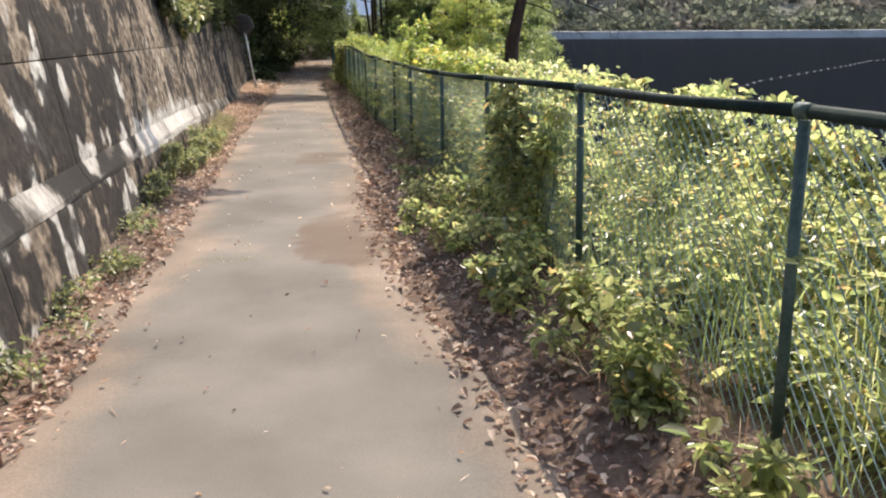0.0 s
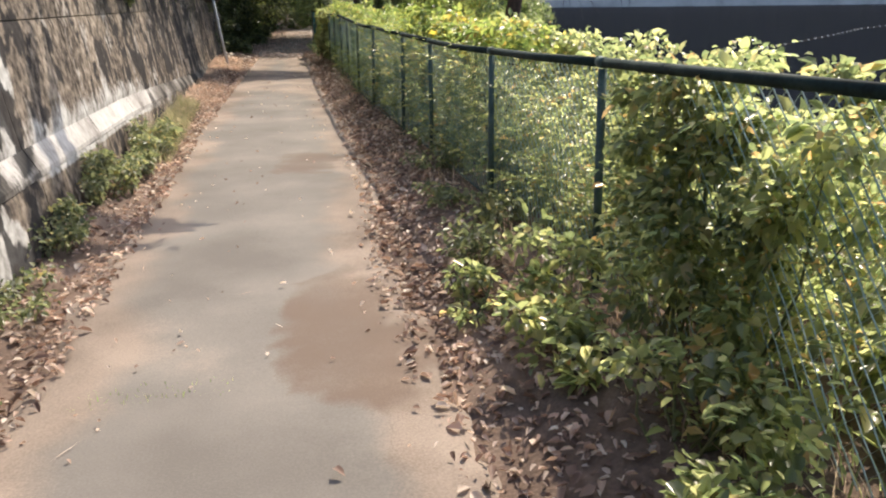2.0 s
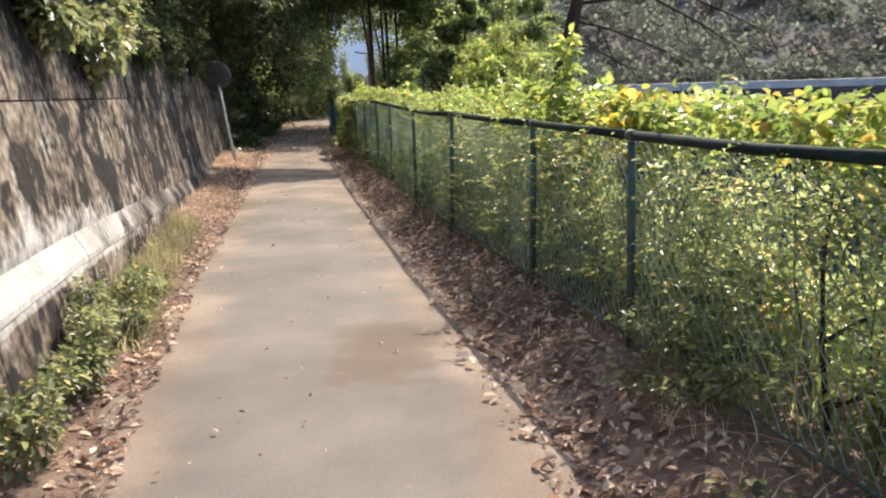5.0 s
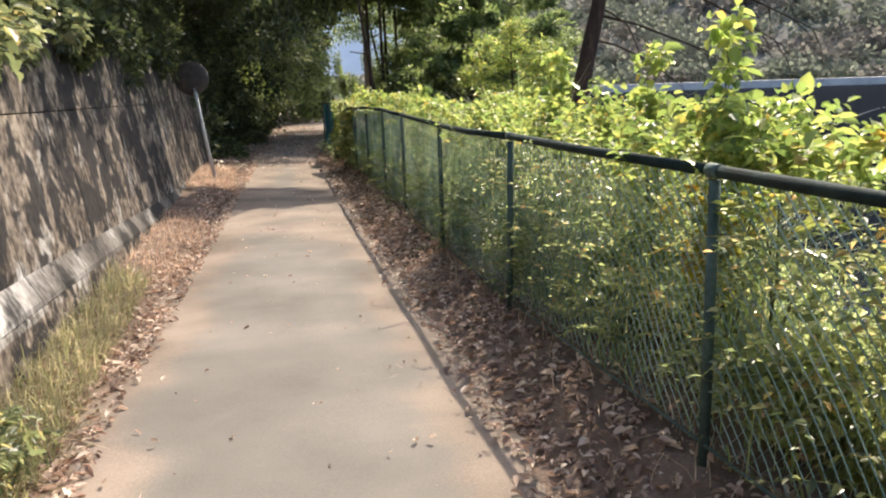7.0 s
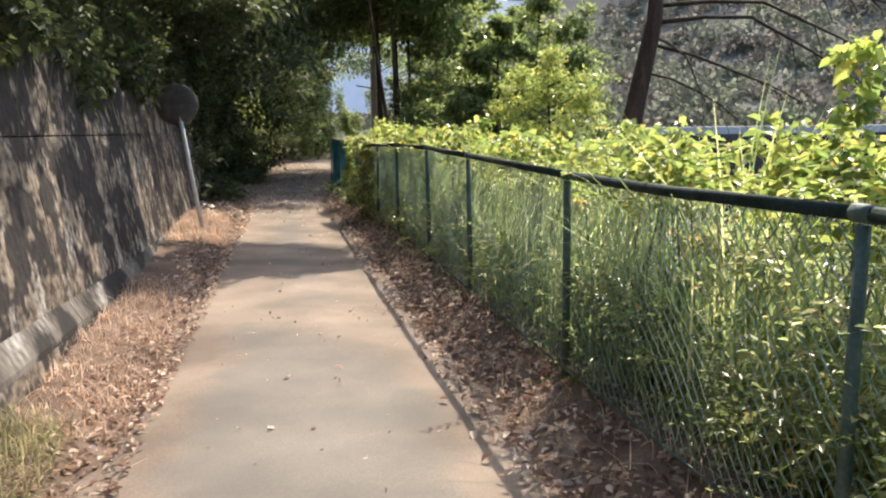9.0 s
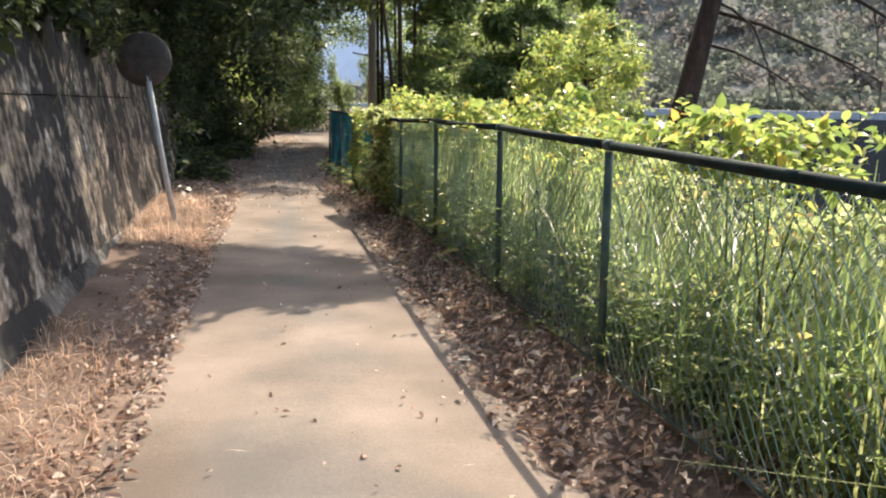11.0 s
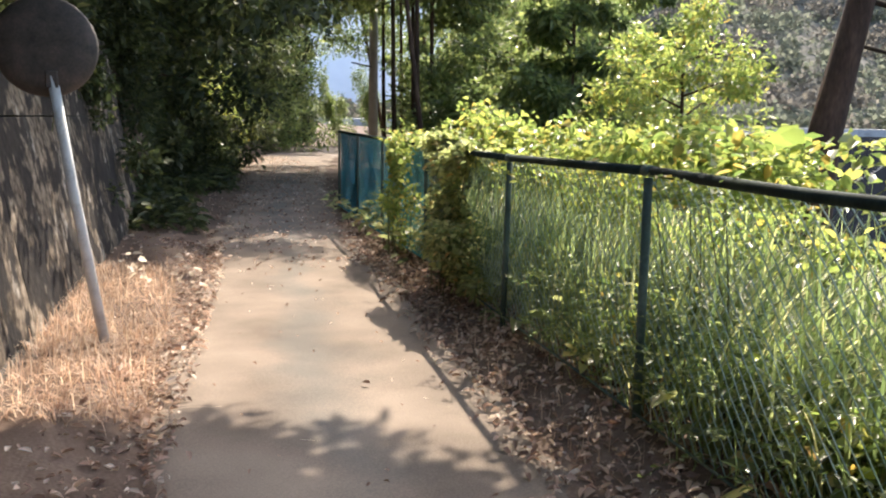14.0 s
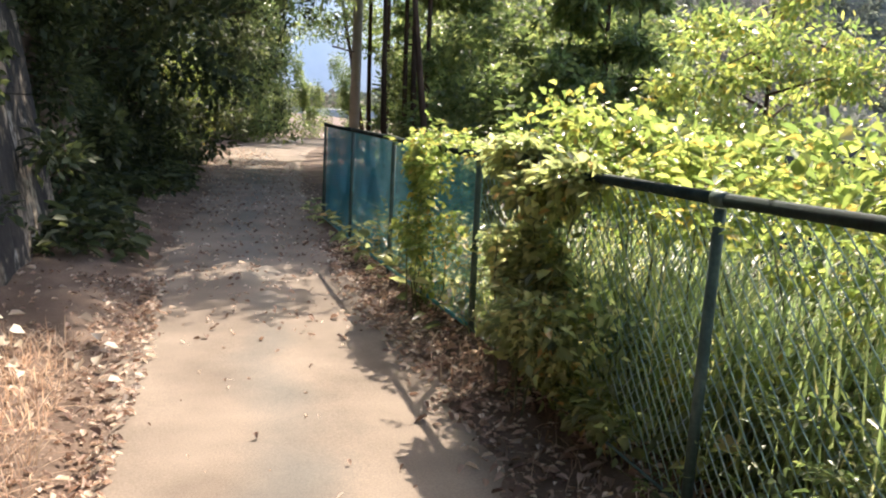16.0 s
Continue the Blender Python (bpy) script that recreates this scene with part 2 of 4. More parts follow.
def small_leaf_mesh(pos, along, normal, length, width):
    """Four-cornered leaves for crowns seen from farther off."""
    n = len(pos)
    along = unit(along)
    side = unit(np.cross(normal, along))
    up = np.cross(along, side)
    L, Wd = length[:, None], width[:, None]
    v = np.stack([pos, pos + along * L * 0.5 - side * Wd * 0.5 + up * Wd * 0.15, pos + along * L, pos + along * L * 0.5 + side * Wd * 0.5 + up * Wd * 0.15], 1).reshape(-1, 3)
    f = (np.arange(n)[:, None] * 4 + np.arange(4)[None])
    return v, f


def blade_mesh(pos, lean, height, width):
    """Grass blades: three bends each, tapering. lean: (n, 2) sideways run of the tip."""
    n = len(pos)
    side = unit(np.column_stack([-lean[:, 1], lean[:, 0], np.zeros(n)]) + 1e-6)
    ln = np.column_stack([lean, np.zeros(n)])
    rows = []
    for u, w in ((0, 1.0), (0.4, 0.85), (0.75, 0.6), (1.0, 0.08)):
        drop = np.linalg.norm(lean, axis=1) * 0.35 * u * u
        c = pos + ln * (u ** 1.8) + np.column_stack([np.zeros(n), np.zeros(n), height * u - drop])
        rows += [c - side * (width * w * 0.5)[:, None], c + side * (width * w * 0.5)[:, None]]
    v = np.stack(rows, 1).reshape(-1, 3)
    f = np.array([[0, 1, 3, 2], [2, 3, 5, 4], [4, 5, 7, 6]])
    f = (np.arange(n)[:, None, None] * 8 + f[None]).reshape(-1, 4)
    return v, f


def clump_points(n, centres, radii, shell=0.55):
    """n points in a bunch of ellipsoids, thicker towards their skins."""
    k = rng.integers(0, len(centres), n)
    d = unit(rng.normal(size=(n, 3)))
    r = shell + (1 - shell) * rng.random(n)
    r = np.where(rng.random(n) < 0.25, rng.random(n), r)
    r *= 1 + 0.22 * rng.normal(size=n)
    return centres[k] + d * r[:, None] * radii[k], d


def tube(bm, pts, radii, sides=6):
    """A tapered tube through the points."""
    rings = []
    for i, p in enumerate(pts):
        p = Vector(p)
        a = Vector(pts[max(0, i - 1)])
        b = Vector(pts[min(len(pts) - 1, i + 1)])
        d = (b - a).normalized()
        u = d.cross(Vector((0.31, 0.17, 0.93)))
        if u.length < 0.05:
            u = d.cross(Vector((1, 0, 0)))
        u.normalize()
        w = d.cross(u)
        rings.append([bm.verts.new(p + (u * math.cos(6.28319 * k / sides) + w * math.sin(6.28319 * k / sides)) * radii[i]) for k in range(sides)])
    for a, b in zip(rings, rings[1:]):
        for k in range(sides):
            bm.faces.new((a[k], a[(k + 1) % sides], b[(k + 1) % sides], b[k]))
    bm.faces.new(rings[0][::-1])
    bm.faces.new(rings[-1])


def box(bm, lo, hi, bevel=0.0):
    vs = bmesh.ops.create_cube(bm, size=1.0)["verts"]
    for v in vs:
        v.co = Vector([(lo[i] + hi[i]) / 2 + v.co[i] * (hi[i] - lo[i]) for i in range(3)])
    if bevel:
        es = list({e for v in vs for e in v.link_edges})
        bmesh.ops.bevel(bm, geom=es, offset=bevel, segments=1, affect="EDGES")


def smoothstep(a, b, x):
    t = np.clip((np.asarray(x, float) - a) / (b - a), 0, 1)
    return t * t * (3 - 2 * t)


# ---- plan ----
LAKE = -2.6
FENCE_Y = [-1.9, 0.1, 2.1, 4.08, 6.15, 8.0, 10.05, 11.5, 13.82, 16.02, 18.3, 20.15, 22.28, 24.2, 26.7, 29.05, 31.1, 33.1]


def fence_x(y):
    return float(np.interp(y, [-4, 0, 8, 14, 16, 21, 26, 31, 34], [1.58, 1.55, 1.5, 1.48, 1.52, 1.67, 1.8, 1.88, 1.9]))


def fence_top(y):
    return float(np.interp(y, [-2, 2, 4, 6, 8, 10, 12, 14, 16, 20, 22, 24, 28, 34], [1.42, 1.36, 1.31, 1.26, 1.21, 1.19, 1.2, 1.21, 1.2, 1.27, 1.27, 1.23, 1.22, 1.25]))


def wall_x(y, z):
    return -1.60 + 0.0145 * y - 0.17 * (z - 0.2)


def ledge_z(y):
    return float(np.interp(y, [-5, 4, 8.7, 12, 14.5, 18, 20.5, 30], [0.62, 0.55, 0.46, 0.4, 0.3, 0.14, 0.02, -0.2]))


def path_left(y):
    return np.interp(y, [-6, 3, 6, 10, 13, 18, 23.5, 26, 30, 37, 44, 50, 60, 75], [-1.25, -1.22, -1.05, -0.92, -0.87, -0.62, -0.36, -0.22, -0.1, 0.55, 0.8, 1.3, 3.2, 7])


def path_right(y):
    return np.interp(y, [-6, 2.4, 4, 5.3, 7, 8.2, 10, 13, 17, 21, 25, 28, 31, 37, 44, 50, 60, 75], [0.95, 0.86, 0.76, 0.66, 0.66, 0.74, 0.92, 1.04, 1.12, 1.22, 1.4, 1.45, 1.56, 2.1, 3.0, 4.0, 6.3, 10.5])


def ground_z(x, y):
    x, y = np.asarray(x, float), np.asarray(y, float)
    pr, pl = path_right(y), path_left(y)
    z = np.full(np.broadcast(x, y).shape, -0.03)
    z = z + 0.2 * smoothstep(pr, pr + 0.6, x) * smoothstep(32, 26, y)
    edge = 3.4 + np.clip(y - 28, 0, 80) * 0.27 + np.clip(y - 60, 0, 60) * 0.1
    z = z - (abs(LAKE) + 2.2) * smoothstep(edge - 1.4, edge + 7.0, x)
    z = z + 0.1 * smoothstep(pl, pl - 0.6, x)
    hill_edge = np.interp(y, [-200, 30.2, 33, 60, 400], [-1.9, -1.75, -1.2, -1.4, -60])
    z = z + 2.3 * smoothstep(hill_edge + 0.12, hill_edge - 0.1, x) * smoothstep(38, 30.5, y)
    z = z + np.clip(hill_edge - x, 0, 200) * 0.55
    far = smoothstep(527, 575, y + 0.25 * np.clip(x, -300, 900))
    z = np.where(far > 0, np.maximum(z, z * (1 - far) + far * 2.0), z)
    d = np.clip(y + 0.25 * np.clip(x, -300, 900) - 572, 0, 700)
    z = z + d * 0.42 * smoothstep(0.2, 0.36, x / np.maximum(y, 1)) * (1 + 0.25 * np.sin(x * 0.013) + 0.15 * np.sin(x * 0.031 + 1))
    left_far = smoothstep(66, 140, y) * smoothstep(-4, -30, x - 0.04 * y)
    z = z + left_far * 10
    return z


# ---- ground, path, lake ----
gx = np.unique(np.concatenate([np.linspace(-700, -30, 26), np.linspace(-30, -4, 22), np.linspace(-4, 4, 81), np.linspace(4, 20, 33), np.linspace(20, 120, 35), np.linspace(120, 1100, 45)]))
gy = np.unique(np.concatenate([np.linspace(-200, -8, 20), np.linspace(-8, 34, 169), np.linspace(34, 80, 47), np.linspace(80, 300, 22), np.linspace(300, 620, 65), np.linspace(620, 1400, 30)]))
GX, GY = np.meshgrid(gx, gy)
GZ = ground_z(GX, GY)
near = (GX > -1.5) & (GX < 3) & (GY < 60)
GZ = GZ + np.where(near & ((GX > path_right(GY) + 0.05) | (GX < path_left(GY) - 0.05)), rng.normal(0, 0.012, GX.shape), 0)
nx, ny = len(gx), len(gy)
ii = (np.arange(ny - 1)[:, None] * nx + np.arange(nx - 1)[None]).ravel()
ground = mesh_of("ground", np.stack([GX, GY, GZ], -1).reshape(-1, 3), np.column_stack([ii, ii + 1, ii + nx + 1, ii + nx]), M_SOIL, smooth=True)
ground.data.materials.append(M_HILL)
cy = (GY.ravel()[ii] > 250)
ground.data.polygons.foreach_set("material_index", cy.astype(np.int32))
tagged(ground, "brown soil bank with leaf litter falling to a lake", "ground", kind="structure")

ys = np.arange(-6, 62.01, 0.1)
us = np.linspace(0, 1, 23)
wob = 0.05 * np.sin(ys * 2.3) + 0.03 * np.sin(ys * 5.1 + 1) + 0.03 * np.sin(ys * 11.3) + rng.normal(0, 0.012, len(ys))
wob2 = 0.045 * np.sin(ys * 1.9 + 2) + 0.03 * np.sin(ys * 6.3) + 0.03 * np.sin(ys * 13.1) + rng.normal(0, 0.012, len(ys))
# bare dirt patches where the slab has worn or silted over: centre, half sizes, strength
DIRT = [(0.36, 6.35, 0.42, 0.75, 0.8), (0.62, 7.6, 0.22, 0.8, 0.5), (0.4, 11.0, 0.44, 0.75, 0.62), (0.6, 5.2, 0.25, 0.5, 0.5), (-0.7, 7.9, 0.35, 0.5, 0.3), (0.6, 14.3, 0.3, 1.0, 0.35)]
pv, pf, dust, dirt = [], [], [], []
for j, y in enumerate(ys):
    a, b = float(path_left(y)) - 0.06 + wob[j], float(path_right(y)) + 0.05 + wob2[j]
    slab = 0.006 if y < 5.75 + 0.0 * y else 0.0
    for u in us:
        x = a + (b - a) * u
        crown = 0.012 * (1 - (2 * u - 1) ** 2) + (-0.035 if u in (0.0, 1.0) else 0) + 0.006 * noise.noise((x * 1.2, y * 1.2, 0))
        pv.append((x, y, crown - 0.008 + slab))
        e = 0.0
        d = 0.42 * float(smoothstep(13, 21, y)) + 0.06 * float(y > 5.75 + 0.12 * math.sin(x * 2.2)) + 0.75 * float(smoothstep(0.6, 0.1, min(x - a, b - x)))
        mid = (a + b) / 2 - 0.02 + 0.06 * math.sin(y * 0.7)
        d += 0.22 * float(smoothstep(17, 23, y)) * (1 - 1.6 * math.exp(-((x - mid) / 0.2) ** 2))
        d += 0.22 * noise.noise((x * 0.8, y * 0.45, 7)) + 0.16 * noise.noise((x * 3.1, y * 1.9, 17))
        for cx, cyy, rx, ry, s in DIRT:
            q = ((x - cx) / rx) ** 2 + ((y - cyy) / ry) ** 2 + 1.3 * noise.noise((x * 1.6, y * 1.6, 1)) + 0.9 * noise.noise((x * 6, y * 6, 4))
            e = max(e, s * float(smoothstep(1.45, 0.45, q)))
        dust.append(d)
        dirt.append(e * 0.86)
w = len(us)
for j in range(len(ys) - 1):
    for k in range(w - 1):
        i = j * w + k
        pf.append((i, i + 1, i + w + 1, i + w))
path = mesh_of("pavement", pv, pf, M_PATH, smooth=True)
path.data.attributes.new("dust", "FLOAT", "POINT").data.foreach_set("value", np.array(dust, np.float32))
path.data.attributes.new("dirt", "FLOAT", "POINT").data.foreach_set("value", np.array(dirt, np.float32))
tagged(path, "worn grey concrete footpath with dusty pinkish stains", "footpath", kind="structure")

lake = mesh_of("water", [(3, -200, LAKE), (1100, -200, LAKE), (1100, 560, LAKE), (3, 560, LAKE)], [(0, 1, 2, 3)], M_WATER)
tagged(lake, "dark blue still reservoir water below the bank", "lake", kind="structure")
bm = bmesh.new()
shore = []
for x in np.arange(-100, 1000, 20.0):
    y = 522 - 0.25 * x
    shore.append([bm.verts.new((x, y, LAKE - 1)), bm.verts.new((x, y + 1.5, LAKE + 4.2)), bm.verts.new((x, y + 6, LAKE + 4.4)), bm.verts.new((x, y + 8, LAKE - 1))])
for a, b in zip(shore, shore[1:]):
    for k in range(3):
        bm.faces.new((a[k], b[k], b[k + 1], a[k + 1]))
tagged(part("embankment", bm, M_FAR), "pale concrete embankment along the far lake shore", "embankment", kind="structure")

# Ridge added behind the tree gap; its pale base colour paints in the haze.
M_RIDGE = material("ridge_painted_haze", [(0.66, 0.7, 0.74), (0.72, 0.75, 0.79), (0.76, 0.79, 0.82)], 0.01, 0.1, 0.95, 0.1)
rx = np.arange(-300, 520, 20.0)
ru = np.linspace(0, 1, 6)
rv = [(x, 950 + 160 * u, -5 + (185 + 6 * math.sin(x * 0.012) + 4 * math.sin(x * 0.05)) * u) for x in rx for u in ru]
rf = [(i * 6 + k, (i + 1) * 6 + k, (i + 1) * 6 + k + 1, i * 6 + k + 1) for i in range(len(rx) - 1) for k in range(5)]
tagged(mesh_of("backdrop", rv, rf, M_RIDGE, smooth=True), "plain ridge backdrop far beyond the lake, haze painted in pale", "ridge", kind="structure")

# ---- retaining wall ----
wall = mesh_of("wall_left", [(wall_x(y, z) - 0.02 if s == 0 else -2.3, y, z) for y in (-6, 31.1) for s in (0, 1) for z in (-0.3, 2.42)],
               [(0, 1, 5, 4), (2, 6, 7, 3), (1, 3, 7, 5), (0, 2, 3, 1), (4, 5, 7, 6), (0, 4, 6, 2)], M_WALL_BACK)
tagged(wall, "tall weathered concrete retaining wall streaked black and grey", "retaining wall", kind="structure")
JOINTS = [-6, -4, -2, 0, 2.1, 4.2, 6.25, 8.3, 10.3, 12.2, 14.2, 16.15, 18.03, 20.3, 22.4, 24.6, 26.9, 29.0, 31.1]


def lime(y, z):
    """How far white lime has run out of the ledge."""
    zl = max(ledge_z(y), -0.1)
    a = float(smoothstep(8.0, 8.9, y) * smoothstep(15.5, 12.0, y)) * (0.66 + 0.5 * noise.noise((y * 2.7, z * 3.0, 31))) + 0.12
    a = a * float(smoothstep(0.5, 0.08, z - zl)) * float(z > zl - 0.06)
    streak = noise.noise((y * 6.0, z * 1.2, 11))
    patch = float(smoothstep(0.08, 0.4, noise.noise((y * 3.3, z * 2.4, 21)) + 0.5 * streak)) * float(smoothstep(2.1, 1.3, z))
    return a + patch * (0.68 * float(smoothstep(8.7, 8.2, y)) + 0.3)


def algae_shade(y, z):
    """Black growth: the damp first stretch, the top, and runs down from it; shade is painted in too."""
    zl = max(ledge_z(y), -0.1)
    blot = 0.36 * noise.noise((y * 1.5, z * 1.7, 2)) + 0.34 * noise.noise((y * 3.6, z * 3.6, 5)) + 0.26 * noise.noise((y * 8.5, z * 7.5, 6)) + 0.12 * noise.noise((y * 5.5, z * 0.6, 8))
    wet = float(smoothstep(8.6, 8.2, y))
    # extra level near the top and past y 15 paints in shade
    level = 0.36 + 0.36 * wet + 0.16 * float(smoothstep(1.1, 2.1, z)) * (1 - wet) + 0.08 * float(smoothstep(15, 18, y))
    clean = 0.3 * float(smoothstep(0.35, 0.1, abs(z - zl - 0.1))) * (1 - 0.6 * wet) * float(smoothstep(15.5, 13, y))
    # single cast blocks, darker than their neighbours
    by, bz = math.floor((y + 0.2) / 0.72), math.floor((z - 0.1) / 0.42)
    block = 0.24 * (noise.cell((by * 1.37 + 0.5, bz * 2.11 + 0.5, 3.5)) > 0.45)
    level -= 0.16 * float(smoothstep(8.2, 8.8, y) * smoothstep(15, 13, y))
    return level + 0.02 + 2.1 * blot - clean + block - 0.8 * max(0.0, lime(y, z) - 0.3)


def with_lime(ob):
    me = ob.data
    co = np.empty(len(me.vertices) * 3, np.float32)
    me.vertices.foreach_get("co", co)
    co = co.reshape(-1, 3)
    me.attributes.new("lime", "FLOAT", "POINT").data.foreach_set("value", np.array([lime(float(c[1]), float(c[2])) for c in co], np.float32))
    me.attributes.new("algae_shade", "FLOAT", "POINT").data.foreach_set("value", np.array([algae_shade(float(c[1]), float(c[2])) for c in co], np.float32))
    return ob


def wall_panel(y0, y1, z0, z1, proud=0.0):
    """One cast lift of the wall between two joints, leaning back, its edges worn."""
    bm = bmesh.new()
    g = 0.005
    nyp, nzp = 42, 18
    grid = []
    for a in range(nyp + 1):
        row = []
        for b in range(nzp + 1):
            y = y0 + g + (y1 - y0 - 2 * g) * a / nyp
            lo, hi = z0(y) + g, z1(y) - g
            z = lo + (hi - lo) * b / nzp
            e = 0.006 if a in (0, nyp) or b in (0, nzp) else 0.0
            row.append(bm.verts.new((wall_x(y, z) + proud + 0.03 - e + 0.008 * noise.noise((y * 1.7, z * 1.7, 3.1)), y, z)))
        grid.append(row)
    for a in range(nyp):
        for b in range(nzp):
            bm.faces.new((grid[a][b], grid[a + 1][b], grid[a + 1][b + 1], grid[a][b + 1]))
    rim = [grid[a][0] for a in range(nyp + 1)] + [grid[nyp][b] for b in range(1, nzp + 1)] + [grid[a][nzp] for a in range(nyp - 1, -1, -1)] + [grid[0][b] for b in range(nzp - 1, 0, -1)]
    back = [bm.verts.new(v.co - Vector((0.06 + proud, 0, 0))) for v in rim]
    for i in range(len(rim)):
        j = (i + 1) % len(rim)
        bm.faces.new((rim[j], rim[i], back[i], back[j]))
    return bm


for y0, y1 in zip(JOINTS, JOINTS[1:]):
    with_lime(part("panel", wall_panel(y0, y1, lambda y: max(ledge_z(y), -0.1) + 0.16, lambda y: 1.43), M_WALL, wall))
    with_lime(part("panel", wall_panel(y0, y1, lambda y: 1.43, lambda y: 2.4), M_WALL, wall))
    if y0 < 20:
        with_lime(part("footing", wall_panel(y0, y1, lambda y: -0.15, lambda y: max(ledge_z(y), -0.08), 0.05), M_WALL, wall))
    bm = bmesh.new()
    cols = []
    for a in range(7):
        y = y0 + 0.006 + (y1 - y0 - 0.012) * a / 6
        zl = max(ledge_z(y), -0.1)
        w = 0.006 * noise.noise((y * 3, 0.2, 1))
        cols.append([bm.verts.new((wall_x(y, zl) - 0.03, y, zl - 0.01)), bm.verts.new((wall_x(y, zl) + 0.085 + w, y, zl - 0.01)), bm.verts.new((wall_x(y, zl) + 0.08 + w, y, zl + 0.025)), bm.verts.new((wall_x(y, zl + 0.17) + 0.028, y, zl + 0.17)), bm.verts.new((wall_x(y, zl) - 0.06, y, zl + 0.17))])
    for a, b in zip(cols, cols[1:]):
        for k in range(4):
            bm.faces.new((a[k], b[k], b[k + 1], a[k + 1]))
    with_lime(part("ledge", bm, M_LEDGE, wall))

# ---- fence ----
fence = thing("chain_link_fence", "green coated chain-link fence overgrown with vines beside the path", "fence", (1.5, 14, 0.1))
FO = Vector(fence.location)


def fpart(name, bm, mat, label="", smooth=False):
    bmesh.ops.translate(bm, vec=-FO, verts=bm.verts)
    return part(name, bm, mat, fence, label, smooth)


LEAN = [0.02, -0.02, 0.03, 0.05, 0.02, 0.0, 0.01, -0.03, -0.05, 0.0, 0.02, 0.03, 0.02, -0.03, 0.02, 0.0, 0.0, 0.0]
tops = []
for k, y in enumerate(FENCE_Y):
    x, zt = fence_x(y), fence_top(y)
    zb = float(ground_z(x, y))
    tops.append((x, y, zt))
    bm = bmesh.new()
    tube(bm, [(x + LEAN[k] * 0.5, y, zb - 0.1), (x, y, zt - 0.03)], [0.02, 0.02], 10)
    post = fpart("post", bm, M_GREEN, smooth=True)
    bm = bmesh.new()
    tube(bm, [(x, y - 0.035, zt), (x, y + 0.035, zt)], [0.0265, 0.0265], 10)
    bmesh.ops.translate(bm, vec=-FO, verts=bm.verts)
    part("collar", bm, M_GREEN, post, smooth=True)
for k in range(len(tops) - 1):
    a, b = Vector(tops[k]), Vector(tops[k + 1])
    bm = bmesh.new()
    sag = 0.006 * (k % 3)
    tube(bm, [a + Vector((0, 0.003, 0)), a.lerp(b, 0.5) - Vector((0, 0, sag)), b - Vector((0, 0.003, 0))], [0.0225] * 3, 10)
    fpart("top_rail", bm, M_RAIL, smooth=True)
    if k >= 5:
        bm = bmesh.new()
        za, zb = float(ground_z(a.x, a.y)) + 0.06, float(ground_z(b.x, b.y)) + 0.06
        tube(bm, [(a.x - 0.02, a.y + 0.02, za), (b.x - 0.02, b.y - 0.02, zb)], [0.015 if k >= 14 else 0.007] * 2, 8)
        fpart("bottom_rail", bm, M_NET if k >= 14 else M_GREEN, smooth=True)
    # woven wire of one bay
    y0, y1 = a.y, b.y
    span = y1 - y0
    pitch = 0.072 if k < 14 else 0.032
    vs, fs = [], []
    z0 = float(ground_z(a.x, a.y)) + 0.03
    z1 = min(a.z, b.z) - 0.02
    hgt = z1 - z0
    nseg = int(hgt / pitch)
    for s in (1, -1):
        for q in range(-int(hgt / pitch) - 1, int(span / pitch) + 2):
            ya = y0 + q * pitch if s == 1 else y0 + q * pitch + hgt
            yb = ya + s * hgt
            t0, t1 = 0.0, 1.0
            lo_t, hi_t = sorted(((y0 - ya) / (yb - ya), (y1 - ya) / (yb - ya)))
            t0, t1 = max(0.0, lo_t), min(1.0, hi_t)
            if t1 - t0 < 0.02:
                continue
            steps = 3 if k >= 14 else max(3, int((t1 - t0) * hgt / pitch))
            for i in range(steps + 1):
                t = t0 + (t1 - t0) * i / steps
                yy, zz = ya + (yb - ya) * t + (0.0035 * (-1) ** i if k < 14 else 0), z0 + hgt * t
                u = (yy - y0) / span
                belly = (0.02 + 0.012 * math.sin(yy * 5.1 + zz * 4.0)) * math.sin(3.1416 * u) * math.sin(3.1416 * t) * (1 if k % 2 else -1)
                cx = a.x + (b.x - a.x) * u + 0.028 + s * 0.002 + abs(belly)
                zz += (a.z + (b.z - a.z) * u - min(a.z, b.z)) * t
                w = 0.0022 if k < 14 else 0.002
                base = len(vs)
                vs += [(cx - w, yy, zz), (cx + w * 0.7, yy - w, zz + w), (cx + w * 0.7, yy + w, zz - w)]
                if i:
                    for e in range(3):
                        fs.append((base - 3 + e, base - 3 + (e + 1) % 3, base + (e + 1) % 3, base + e))
    vs = np.array(vs) - np.array(FO)
    mesh_of("mesh_panel", vs, fs, M_WIRE if k < 14 else M_NET, fence)

# ---- plants ----
def gz(x, y):
    return float(ground_z(x, y))


